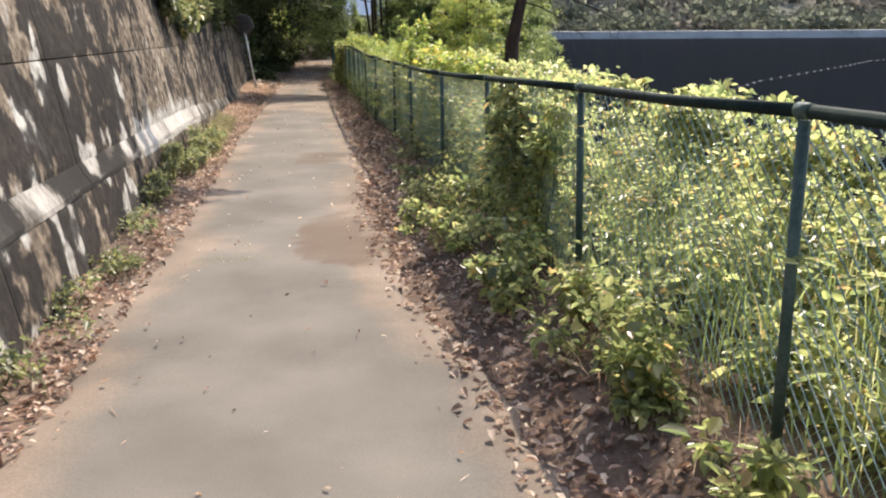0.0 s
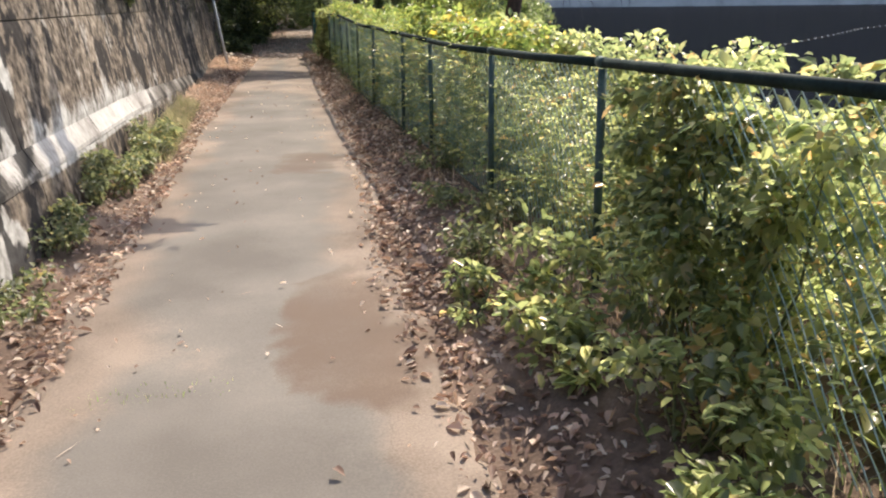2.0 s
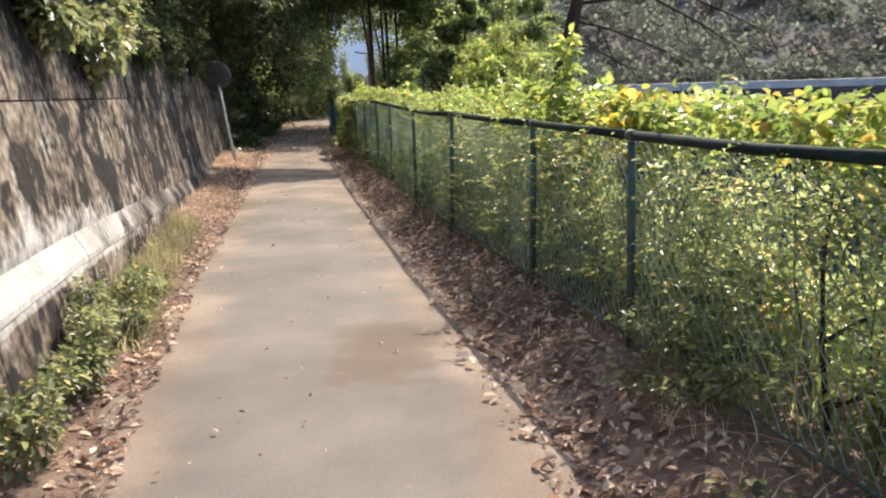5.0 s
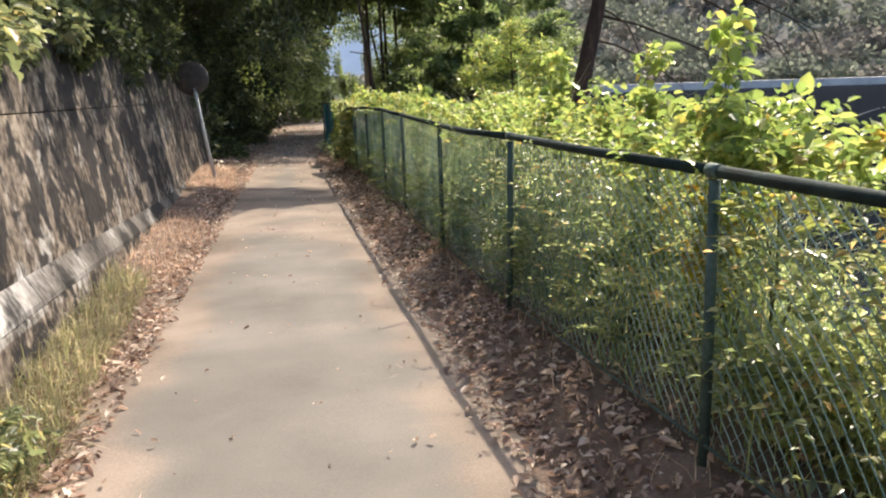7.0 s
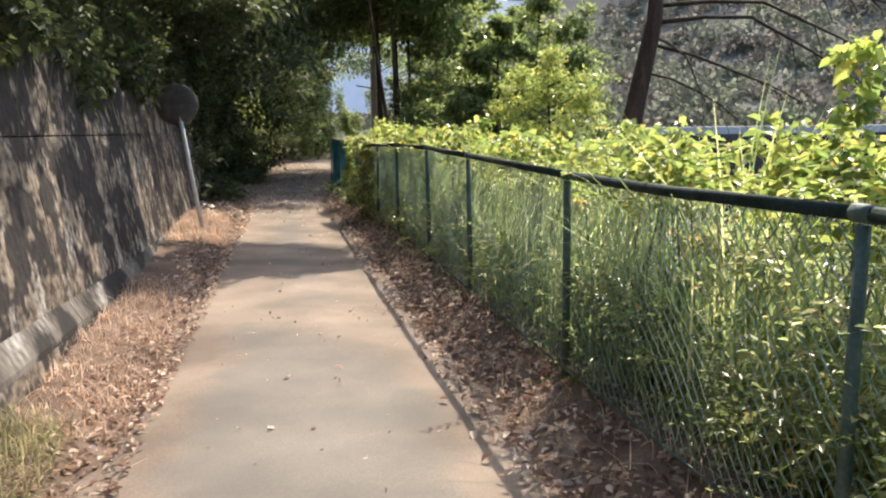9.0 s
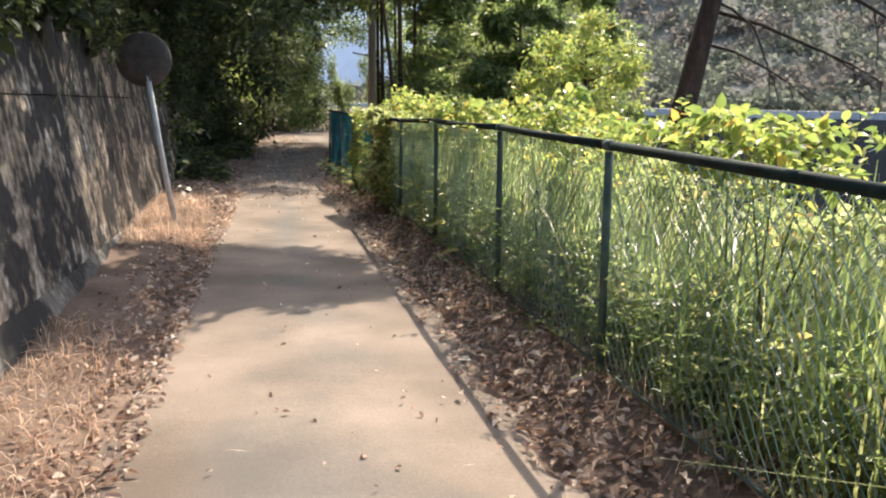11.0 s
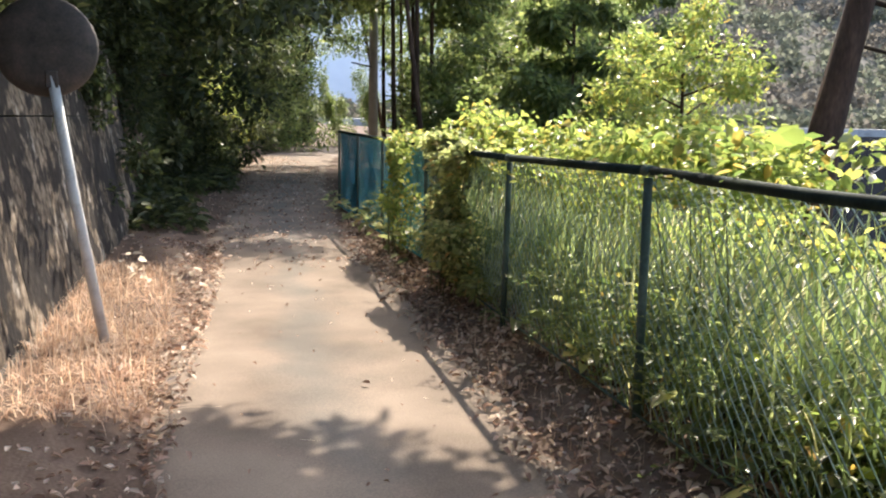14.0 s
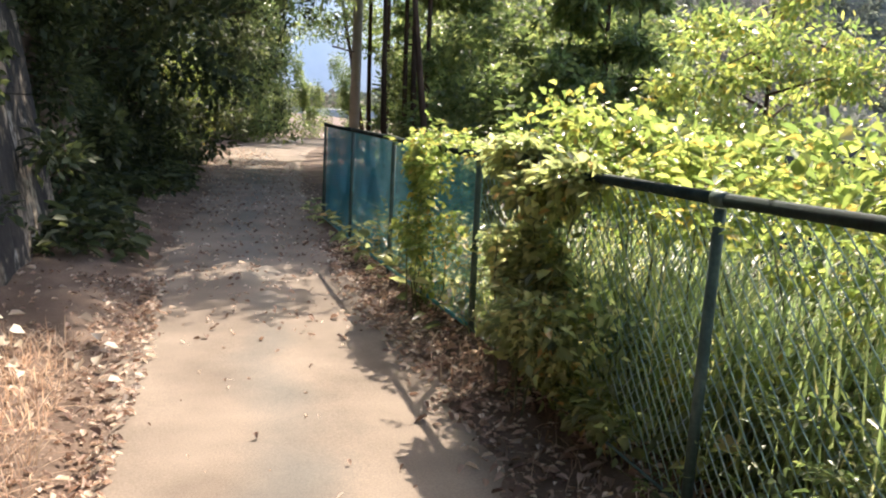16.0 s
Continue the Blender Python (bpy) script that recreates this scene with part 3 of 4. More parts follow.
def shrub(name, label, category, at, clumps, leaves, size, mat, stems=8, group="", shape="broad", stem_mat=None):
    """A plant with stems and a leafy mass. clumps: (dx, dy, dz, rx, ry, rz) round its foot."""
    t = thing(name, label, category, at, group)
    c = np.array([q[:3] for q in clumps], float)
    r = np.array([q[3:] for q in clumps], float)
    # break each clump into smaller bunches for an uneven outline
    sub, subr = [], []
    for ci, ri in zip(c, r):
        for _ in range(9):
            d = unit(rng.normal(size=3)) * rng.uniform(0.3, 0.95)
            sub.append(ci + d * ri)
            subr.append(ri * rng.uniform(0.22, 0.5))
    sub, subr = np.array(sub), np.array(subr)
    pos, out = clump_points(leaves, sub, subr)
    floor = ground_z(pos[:, 0] + at[0], pos[:, 1] + at[1]) - at[2]
    keep = pos[:, 2] > floor + 0.02
    pos, out = pos[keep], out[keep]
    n = len(pos)
    along = out * [1, 1, 0.5] + rng.normal(0, 0.5, (n, 3)) + [0, 0, -0.15]
    nor = np.array([0.25, 0.2, 1.0]) + rng.normal(0, 0.45, (n, 3))
    L = size * rng.lognormal(0, 0.3, n)
    if shape == "small":
        v, f = small_leaf_mesh(pos, along, nor, L, L * 0.5)
    else:
        v, f = leaf_mesh(pos, along, nor, L, L * rng.uniform(0.5, 0.75, n))
    fo = mesh_of("foliage", v, f, mat, t)
    bm = bmesh.new()
    for k in range(stems):
        tip = sub[rng.integers(len(sub))]
        foot = np.array([tip[0] * 0.25 + rng.normal(0, 0.08), tip[1] * 0.35 + rng.normal(0, 0.1), 0])
        foot[2] = float(ground_z(foot[0] + at[0], foot[1] + at[1])) - at[2] - 0.03
        mid = foot * 0.5 + tip * 0.5 + rng.normal(0, 0.06, 3)
        tube(bm, [foot, mid, tip], [0.007, 0.005, 0.002], 5)
    tagged(part("stem", bm, stem_mat or M_STEM, t), kind="stuff")
    return t


def grass_patch(name, label, n, xr, yr, h, mat, lean=0.35, width=0.006, category="grass", clear=False):
    x, y = rng.uniform(*xr, n), rng.uniform(*yr, n)
    if xr[0] > 1:
        x = x + np.interp(y, [16, 21, 26, 31], [0, 0.15, 0.28, 0.36])
    z = ground_z(x, y)
    hh = np.minimum(h * rng.lognormal(0, 0.25, n), h * 1.4)
    a = rng.uniform(0, 6.283, n)
    ln = (hh * lean * rng.random(n))[:, None] * np.column_stack([np.cos(a), np.sin(a)])
    if clear:
        ln[:, 0] = np.abs(ln[:, 0]) * np.where(x < 1.56, -0.5, 1)
    v, f = blade_mesh(np.column_stack([x, y, z - 0.01]), ln, hh, width * rng.uniform(0.6, 1.4, n))
    return tagged(mesh_of(name, v, f, mat), label, category, kind="stuff")


# low shrubs behind the fence, foot of the lake bank
SHRUB_LABEL = "dense green broadleaf shrub behind the chain-link fence"
for y, h, w, cnt in ((-1.5, 1.0, 0.9, 1800), (0.6, 1.08, 0.9, 2600), (2.2, 0.94, 0.8, 2700), (3.6, 0.93, 0.9, 2800), (5.0, 1.1, 0.8, 2800), (6.6, 1.1, 0.9, 2800), (8.2, 1.05, 0.9, 2800), (9.8, 1.05, 0.9, 2800), (11.3, 1.1, 0.9, 2600), (12.8, 1.05, 0.9, 2400), (14.3, 0.9, 0.9, 1500), (16.0, 0.85, 0.9, 1200), (17.8, 0.85, 0.9, 1200), (19.6, 0.9, 0.9, 1400), (21.3, 0.9, 0.9, 1100), (22.9, 0.95, 0.9, 1200), (24.4, 0.95, 0.9, 1300), (26.0, 1.0, 0.8, 1500)):
    x = 2.24 + fence_x(y) - 1.5
    at = (x, y, gz(x, y))
    low, back = (0.55, 0.3) if y < 6 else (0.68, 0.24)
    shrub("shrub", SHRUB_LABEL, "shrub", at, [(-0.34, 0, h * 0.45 * low, 0.34, w, h * 0.45 * low), (0.15 + back, 0.2, h * 0.42, 0.6, w, h * 0.47), (0.05 + back, -0.2, h * 0.85, 0.45, w * 0.9, h * 0.2)], int(cnt * 1.7), 0.045, L_VINE if y > 20.5 else L_SHRUB, 10, "bank shrubs")
for y, x, h, cnt in ((0.2, 3.4, 0.9, 900), (2.2, 3.3, 0.8, 1000), (4.2, 3.4, 0.8, 1000), (6.2, 3.4, 0.95, 900), (8.4, 3.5, 0.95, 800), (1, 4.4, 0.6, 500), (4, 4.5, 0.6, 500), (7, 4.5, 0.7, 500), (10, 4.6, 0.8, 600), (13, 4.5, 0.8, 600), (16, 4.4, 0.7, 500), (19, 4.4, 0.7, 500), (22, 4.4, 0.7, 500)):
    at = (x, y, float(ground_z(x, y)))
    shrub("shrub", "leafy shrub on the slope above the lake", "shrub", at, [(0, 0, h * 0.5, 0.9, 1.6, h * 0.6), (0.7, 0.6, h * 0.4, 0.9, 1.2, h * 0.5)], cnt, 0.1, L_SHRUB, 8, "slope shrubs")


for k in range(11):
    y = 13.3 + 1.2 * k
    x = fence_x(y) + 0.36
    shrub("low_shrub", "low leafy shrub filling the foot of the fence from behind", "shrub", (x, y, float(ground_z(x, y))), [(0, 0, 0.2, 0.24, 0.7, 0.26), (0.25, 0.1, 0.3, 0.25, 0.6, 0.25)], 1500, 0.04, L_TREE, 6, "fence foot shrubs")


def ground_cover(name, label, n, xr, yr, size, mat, lift=0.12, keep=None):
    """Low creeping leaves over the soil."""
    x, y = rng.uniform(*xr, n), rng.uniform(*yr, n)
    if keep:
        ok = keep(x, y)
        x, y = x[ok], y[ok]
    n = len(x)
    a = rng.uniform(0, 6.283, n)
    v, f = leaf_mesh(np.column_stack([x, y, ground_z(x, y) + rng.uniform(0.02, lift, n)]), np.column_stack([np.cos(a), np.sin(a), rng.normal(0, 0.3, n)]), np.array([0.1, 0, 1]) + rng.normal(0, 0.35, (n, 3)), size * rng.lognormal(0, 0.3, n), size * rng.uniform(0.45, 0.75, n))
    return tagged(mesh_of(name, v, f, mat), label, "ground cover", kind="stuff")


ground_cover("creeper_cover", "low green creeper covering the bank behind the fence", 24000, (1.7, 8.0), (-4, 34), 0.12, L_SHRUB, 0.25)
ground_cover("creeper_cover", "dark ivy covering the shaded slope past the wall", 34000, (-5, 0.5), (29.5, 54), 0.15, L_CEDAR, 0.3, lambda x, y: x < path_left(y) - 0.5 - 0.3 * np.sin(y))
ground_cover("creeper_cover", "low green creeper on the slope above the retaining wall", 14000, (-5, -2.1), (-5, 31), 0.16, L_TREE, 0.3)
# vines hanging over the top rail
VINE_LABEL = "yellow-green vine sprawling over the fence's top rail"
for y, ly, h, cnt, x in ((8.6, 1.0, 0.1, 330, 1.65), (10.4, 1.1, 0.14, 500, 1.75), (12.0, 0.8, 0.16, 420, 1.75), (13.6, 0.7, 0.2, 330, 1.95), (14.9, 0.8, 0.24, 420, 2.0), (16.6, 0.9, 0.2, 330, 2.0), (15.6, 0.9, 0.1, 300, 1.65), (17.6, 1.0, 0.1, 300, 1.65), (20.2, 1.1, 0.12, 380, 1.68), (22.2, 1.1, 0.13, 400, 1.65), (24.3, 1.2, 0.24, 640, 1.78), (26.0, 1.0, 0.24, 620, 1.7), (25.4, 0.9, 0.22, 420, 1.85)):
    zt = fence_top(y)
    x += fence_x(y) - 1.38
    at = (x, y, float(ground_z(x, y)))
    shrub("vine", VINE_LABEL, "vine", at, [(0, 0, zt - at[2] + 0.08, 0.2, ly, h), (0.25, 0.2, zt - at[2] + 0.02, 0.25, ly, h + 0.06)], int(cnt * 2.7), 0.048, L_VINE, 6, "fence vines")
# thick vine columns climbing the fence
at = (fence_x(25.6), 25.6, gz(fence_x(25.6), 25.6))
shrub("climber", "dark leafy climber covering a fence post from foot to rail", "vine", at, [(-0.06, 0, 0.3, 0.24, 0.85, 0.32), (0.0, 0.05, 0.7, 0.2, 0.75, 0.4), (0.02, 0.1, 1.1, 0.2, 0.6, 0.18)], 7600, 0.046, L_SHRUB, 12)
at = (1.52, 5.3, float(ground_z(1.52, 5.3)))
shrub("climber", "dark bushy climber swallowing one bay of the fence", "vine", at, [(-0.05, -0.3, 0.3, 0.24, 0.75, 0.32), (0.05, 0.2, 0.7, 0.26, 0.8, 0.4), (0.1, -0.3, 0.8, 0.22, 0.6, 0.3), (0.05, 0.3, 0.95, 0.2, 0.55, 0.22)], 6400, 0.042, L_SHRUB, 26)
at = (fence_x(27.6) - 0.04, 27.6, gz(fence_x(27.6), 27.6))
shrub("climber", "sunlit yellow-green climber spread over the fence mesh", "vine", at, [(-0.05, 0, 0.5, 0.1, 0.8, 0.5), (0.0, -0.1, 1.05, 0.14, 0.9, 0.25)], 2000, 0.045, L_VINE, 10)
# plants on the litter strip in front of the fence
for x, y, h, w, cnt in ((1.25, 2.6, 0.28, 0.35, 350), (1.3, 3.5, 0.35, 0.5, 450), (1.3, 4.6, 0.3, 0.5, 450), (0.95, 6.2, 0.2, 0.35, 320), (1.1, 6.9, 0.25, 0.35, 300), (1.35, 7.4, 0.25, 0.4, 260), (1.45, 9.4, 0.35, 0.5, 300), (1.35, 3.0, 0.42, 0.4, 420), (1.15, 4.1, 0.3, 0.4, 360), (1.05, 5.4, 0.24, 0.4, 300), (1.3, 1.9, 0.3, 0.3, 220), (1.25, 5.9, 0.35, 0.4, 320), (1.2, 8.3, 0.16, 0.4, 160)):
    # up to y 6.5 a paler leaf colour stands in for sun on them
    shrub("weed", "low leafy weed at the foot of the fence", "plant", (x, y, float(ground_z(x, y))), [(0, 0, h * 0.5, w * 0.6, w, h * 0.55)], int(cnt * 1.5), 0.046 if y < 6 else 0.038, L_WEED if y > 6.5 else L_SHRUB, 6, "fence foot weeds")
# plants at the foot of the wall
for x, y, h, w, cnt in ((-1.4, 3.4, 0.2, 0.7, 150), (-1.35, 4.6, 0.18, 0.6, 120), (-1.3, 5.6, 0.16, 0.5, 120), (-1.27, 9.6, 0.36, 0.7, 700), (-1.22, 10.6, 0.38, 0.6, 800), (-1.18, 11.4, 0.34, 0.6, 700), (-1.32, 8.2, 0.26, 0.6, 380), (-1.3, 7.0, 0.16, 0.6, 140), (-1.14, 12.3, 0.3, 0.6, 420)):
    shrub("weed", "leafy weed growing at the foot of the wall", "plant", (x, y, float(ground_z(x, y))), [(0, 0, h * 0.5, 0.2, w, h * 0.55)], int(cnt * 2.4), 0.034, L_WEED, 6, "wall foot weeds")
grass_patch("grass_verge", "dull green grass tufts along the wall foot", 4200, (-1.42, -0.96), (11.3, 16.2), 0.16, L_DULL, 1.9)
grass_patch("grass_verge", "thin grass at the slab joint across the path", 240, (-0.8, -0.2), (5.72, 5.9), 0.05, L_GRASS, 0.8)
grass_patch("tall_grass", "tall green grass standing behind the chain-link fence", 9500, (1.64, 3.0), (13.2, 27.0), 0.82, L_GRASS, 1.3, 0.013, clear=True)
grass_patch("tall_grass", "tall green grass standing behind the chain-link fence", 1600, (1.62, 2.6), (-1, 13.2), 0.6, L_GRASS, 0.5, 0.008, clear=True)
grass_patch("dry_grass", "straw-coloured dry grass at the wall foot", 3000, (-1.2, -0.45), (23.0, 27.0), 0.13, L_STRAW, 2.2, 0.006)
grass_patch("dry_grass", "straw-coloured dry grass at the wall foot", 1500, (-1.3, -0.7), (16.0, 20.0), 0.1, L_STRAW, 2.0, 0.006)
grass_patch("dry_grass", "dry grass in the leaf litter under the fence", 1500, (1.2, 1.55), (1.0, 27.0), 0.14, L_STRAW, 1.6, 0.005)
grass_patch("fence_foot_grass", "rank grass growing through the foot of the fence", 1100, (1.5, 1.7), (0.5, 29), 0.22, L_GRASS, 1.1, 0.007)
grass_patch("fence_foot_grass", "rank grass growing through the foot of the fence", 450, (1.58, 1.75), (12, 27), 0.4, L_GRASS, 0.8, 0.009)
# yellowing bushes among the green
for x, y, z, ry, rz, cnt in ((1.85, 12.1, 0.95, 0.3, 0.16, 260), (1.9, 10.9, 1.25, 0.3, 0.14, 300)):
    g = gz(x, y)
    shrub("yellowing_bush", "bush with yellow and orange autumn leaves behind the fence", "shrub", (x, y, g), [(0, 0, z - g, 0.18, ry, rz), (0.05, 0.1, z - g - 0.25, 0.14, ry * 0.6, rz)], cnt, 0.058, L_YELLOW, 6, "yellowing bushes")
# arching plume grass above the rail
at = (2.1, 15.3, float(ground_z(2.1, 15.3)))
plume = thing("plume_grass", "tuft of tall arching pale grass behind the fence", "grass", at)
n = 120
a = rng.uniform(0, 6.283, n)
ln = rng.uniform(0.6, 1.6, n)[:, None] * np.column_stack([np.cos(a), np.sin(a)])
v, f = blade_mesh(rng.normal(0, 0.12, (n, 3)) * [1, 1, 0], ln, rng.uniform(1.2, 1.85, n), rng.uniform(0.007, 0.014, n))
mesh_of("blades", v, f, L_GRASS, plume)
for x, y, h in ((2.0, 12.3, 1.75), (1.95, 12.9, 1.65), (2.1, 14.6, 1.7), (2.25, 20.4, 1.55)):
    at = (x, y, float(ground_z(x, y)))
    shrub("sapling", "young yellow-green sapling rising above the fence", "plant", at, [(0, 0, h - 0.2 - 0.22 * k, 0.1 + 0.02 * k, 0.1 + 0.02 * k, 0.12) for k in range(4)], 300, 0.055, L_VINE, 5, "saplings")

def shoots(name, label, category, foot, lean, length, size, mat, leaves=10):
    """Thin arching shoots with leaves in two ranks. foot, lean: (n, 3)."""
    n = len(foot)
    lean = unit(lean)
    u = np.linspace(0.12, 1.0, leaves)
    bend = np.array([0, 0, -1.0]) * (0.35 * length)[:, None]
    at = foot[:, None] + lean[:, None] * (length[:, None] * u)[..., None] + bend[:, None] * (u ** 2.2)[None, :, None]
    side = unit(np.cross(lean, [0.05, 0.02, 1.0]))
    sign = np.where(np.arange(leaves) % 2, 1.0, -1.0)
    al = side[:, None] * sign[None, :, None] + 0.55 * lean[:, None] + rng.normal(0, 0.25, (n, leaves, 3))
    al[:, :, 2] -= 0.15
    nor = np.array([0.1, 0.0, 1.0]) + rng.normal(0, 0.3, (n, leaves, 3))
    sz = size * (1.1 - 0.55 * u)[None] * rng.uniform(0.75, 1.3, (n, leaves))
    v, f = leaf_mesh(at.reshape(-1, 3), al.reshape(-1, 3), nor.reshape(-1, 3), sz.ravel(), sz.ravel() * rng.uniform(0.4, 0.62, n * leaves))
    # stems as narrow folded strips under the leaves
    k = np.linspace(0, 1, 5)
    st = foot[:, None] + lean[:, None] * (length[:, None] * k)[..., None] + bend[:, None] * (k ** 2.2)[None, :, None]
    wd = side[:, None] * (0.0022 * (1.1 - k))[None, :, None]
    sv = np.stack([st - wd, st + wd, st + [0, 0, -0.003]], 2).reshape(-1, 3)
    base = (np.arange(n)[:, None] * 15 + np.arange(4)[None] * 3).reshape(-1)
    sf = np.concatenate([np.column_stack([base + a, base + b, base + b + 3, base + a + 3]) for a, b in ((0, 1), (1, 2), (2, 0))])
    return tagged(mesh_of(name, np.concatenate([v, sv]), np.concatenate([f, sf + len(v)]), mat), label, category, kind="stuff")


n = 620
y = rng.uniform(8.0, 29.0, n)
y = y[rng.random(len(y)) < np.interp(y, [8, 9.5, 12.5, 13.5, 16, 18.5, 20, 24, 29], [0.25, 0.6, 0.95, 0.6, 0.8, 0.5, 0.75, 1.0, 0.9])]
n = len(y)
fx = np.array([fence_x(q) for q in y])
ft = np.array([fence_top(q) for q in y])
shoots("vine_shoots", "fine yellow-green vine shoots straggling over the top rail", "vine", np.column_stack([fx + rng.uniform(0.03, 0.5, n), y, ft - rng.uniform(0.02, 0.2, n)]), np.column_stack([rng.normal(0.0, 0.5, n), rng.normal(-0.1, 0.6, n), rng.uniform(0.5, 1.3, n)]), rng.uniform(0.18, 0.5, n), 0.058, L_VINE, 12)
n = 1250
y = np.where(rng.random(n) < 0.8, rng.uniform(5.5, 14.5, n), rng.uniform(-1.5, 5.5, n))
x = np.array([fence_x(q) for q in y]) + rng.uniform(0.02, 0.55, n)
shoots("shrub_shoots", "leafy green shoots pressing against the fence mesh", "shrub", np.column_stack([x, y, ground_z(x, y) + rng.uniform(0.1, 0.85, n)]), np.column_stack([rng.normal(-0.3, 0.4, n), rng.normal(-0.1, 0.6, n), rng.uniform(0.1, 1.0, n)]), rng.uniform(0.2, 0.45, n), 0.05, L_SHRUB, 10)
n = 800
y = rng.uniform(13.5, 30, n)
x = np.array([fence_x(q) for q in y]) + rng.uniform(-0.04, 0.3, n)
shoots("fence_foot_shoots", "dark leafy shoots growing through the foot of the fence", "shrub", np.column_stack([x, y, ground_z(x, y) + rng.uniform(0.0, 0.5, n)]), np.column_stack([rng.normal(-0.15, 0.4, n), rng.normal(0, 0.6, n), rng.uniform(0.2, 1.0, n)]), rng.uniform(0.15, 0.4, n), 0.045, L_TREE, 10)

# ---- leaf litter ----
def litter(name, label, n, region, size=0.05):
    x, y = region(n)
    z = np.maximum(ground_z(x, y), np.where((x > path_left(y)) & (x < path_right(y)), 0.006, -1))
    pos = np.column_stack([x, y, z + rng.uniform(0.004, 0.03, n)])
    a = rng.uniform(0, 6.283, n)
    al = np.column_stack([np.cos(a), np.sin(a), rng.normal(0, 0.25, n)])
    nor = np.array([0, 0, 1.0]) + rng.normal(0, 0.35, (n, 3))
    L = size * np.minimum(rng.lognormal(0, 0.35, n), 1.9)
    v, f = leaf_mesh(pos, al, nor, L, L * rng.uniform(0.35, 0.6, n), 0.3, 0.3 * 1)
    return tagged(mesh_of(name, v, f, L_DRY), label, "leaf litter", kind="stuff")


def right_strip(n):
    y = rng.uniform(-2, 31, n)
    return path_right(y) - 0.12 + rng.beta(1.7, 1.9, n) * 0.75 + rng.normal(0, 0.06, n), y


def left_strip(n):
    y = rng.uniform(-2, 29, n)
    return np.maximum(path_left(y) - np.abs(rng.normal(0.0, 0.28, n)) + 0.1, -1.45), y


def on_path(n):
    y = rng.uniform(-1, 50, n)
    return path_left(y) + (path_right(y) - path_left(y)) * rng.random(n), y


litter("leaf_litter", "brown dry leaves strewn under the fence", 15000, right_strip, 0.042)
litter("leaf_litter", "brown dry leaves gathered at the wall foot", 9500, left_strip, 0.038)
litter("leaf_litter", "scattered small dry leaves on the footpath", 650, on_path, 0.028)
litter("leaf_litter", "dry leaves on the shaded path and verge", 5000, lambda n: (rng.uniform(-1.3, 2.6, n), rng.uniform(27, 50, n)), 0.04)

n = 90
x, y = on_path(n)
a = rng.uniform(0, 6.283, n)
v, f = small_leaf_mesh(np.column_stack([x, y, np.full(n, 0.016)]), np.column_stack([np.cos(a), np.sin(a), np.zeros(n)]), np.array([0, 0, 1.0]) + rng.normal(0, 0.1, (n, 3)), rng.uniform(0.05, 0.16, n), rng.uniform(0.003, 0.006, n))
tagged(mesh_of("twig_litter", v, f, L_DRY), "short dry twigs scattered on the footpath", "twigs", kind="stuff")

# ---- mirror on its pole ----
mirror = thing("traffic_mirror", "round roadside mirror seen from behind on a pale leaning pole", "mirror", (-0.8, 24.4, 0.05))
bm = bmesh.new()
tube(bm, [(0.04, 0, -0.15), (-0.12, 0.02, 0.9), (-0.215, 0.03, 1.62)], [0.032, 0.032, 0.031], 12)
part("pole", bm, M_POLE, mirror, smooth=True)
MC = Vector((-0.25, 0.05, 1.79))
bm = bmesh.new()
prof = [(0.0, -0.045), (0.14, -0.042), (0.23, -0.03), (0.28, -0.005), (0.292, 0.02), (0.287, 0.035), (0.27, 0.035)]
rings = []
for r, d in prof[1:]:
    rings.append([bm.verts.new(MC + Vector((r * math.cos(6.28319 * k / 40), d, r * math.sin(6.28319 * k / 40)))) for k in range(40)])
cen = bm.verts.new(MC + Vector((0, prof[0][1], 0)))
for k in range(40):
    bm.faces.new((cen, rings[0][k], rings[0][(k + 1) % 40]))
for a, b in zip(rings, rings[1:]):
    for k in range(40):
        bm.faces.new((a[k], b[k], b[(k + 1) % 40], a[(k + 1) % 40]))
part("mirror_back", bm, M_RUSTDARK, mirror, "dark weathered round mirror back", smooth=True)
mm = bpy.data.materials.new("mirror_face")
mm.use_nodes = True
mb = mm.node_tree.nodes["Principled BSDF"]
mb.inputs["Metallic"].default_value, mb.inputs["Roughness"].default_value, mb.inputs["Base Color"].default_value = 1.0, 0.08, (0.8, 0.8, 0.8, 1)
bm = bmesh.new()
cen = bm.verts.new(MC + Vector((0, 0.06, 0)))
rr = [bm.verts.new(MC + Vector((0.271 * math.cos(6.28319 * k / 40), 0.034, 0.271 * math.sin(6.28319 * k / 40)))) for k in range(40)]
for k in range(40):
    bm.faces.new((cen, rr[(k + 1) % 40], rr[k]))
part("mirror_glass", bm, mm, mirror, smooth=True)
bm = bmesh.new()
box(bm, MC + Vector((0.0, -0.05, -0.24)), MC + Vector((0.07, -0.012, -0.14)), 0.006)
part("bracket", bm, M_RUSTDARK, mirror)

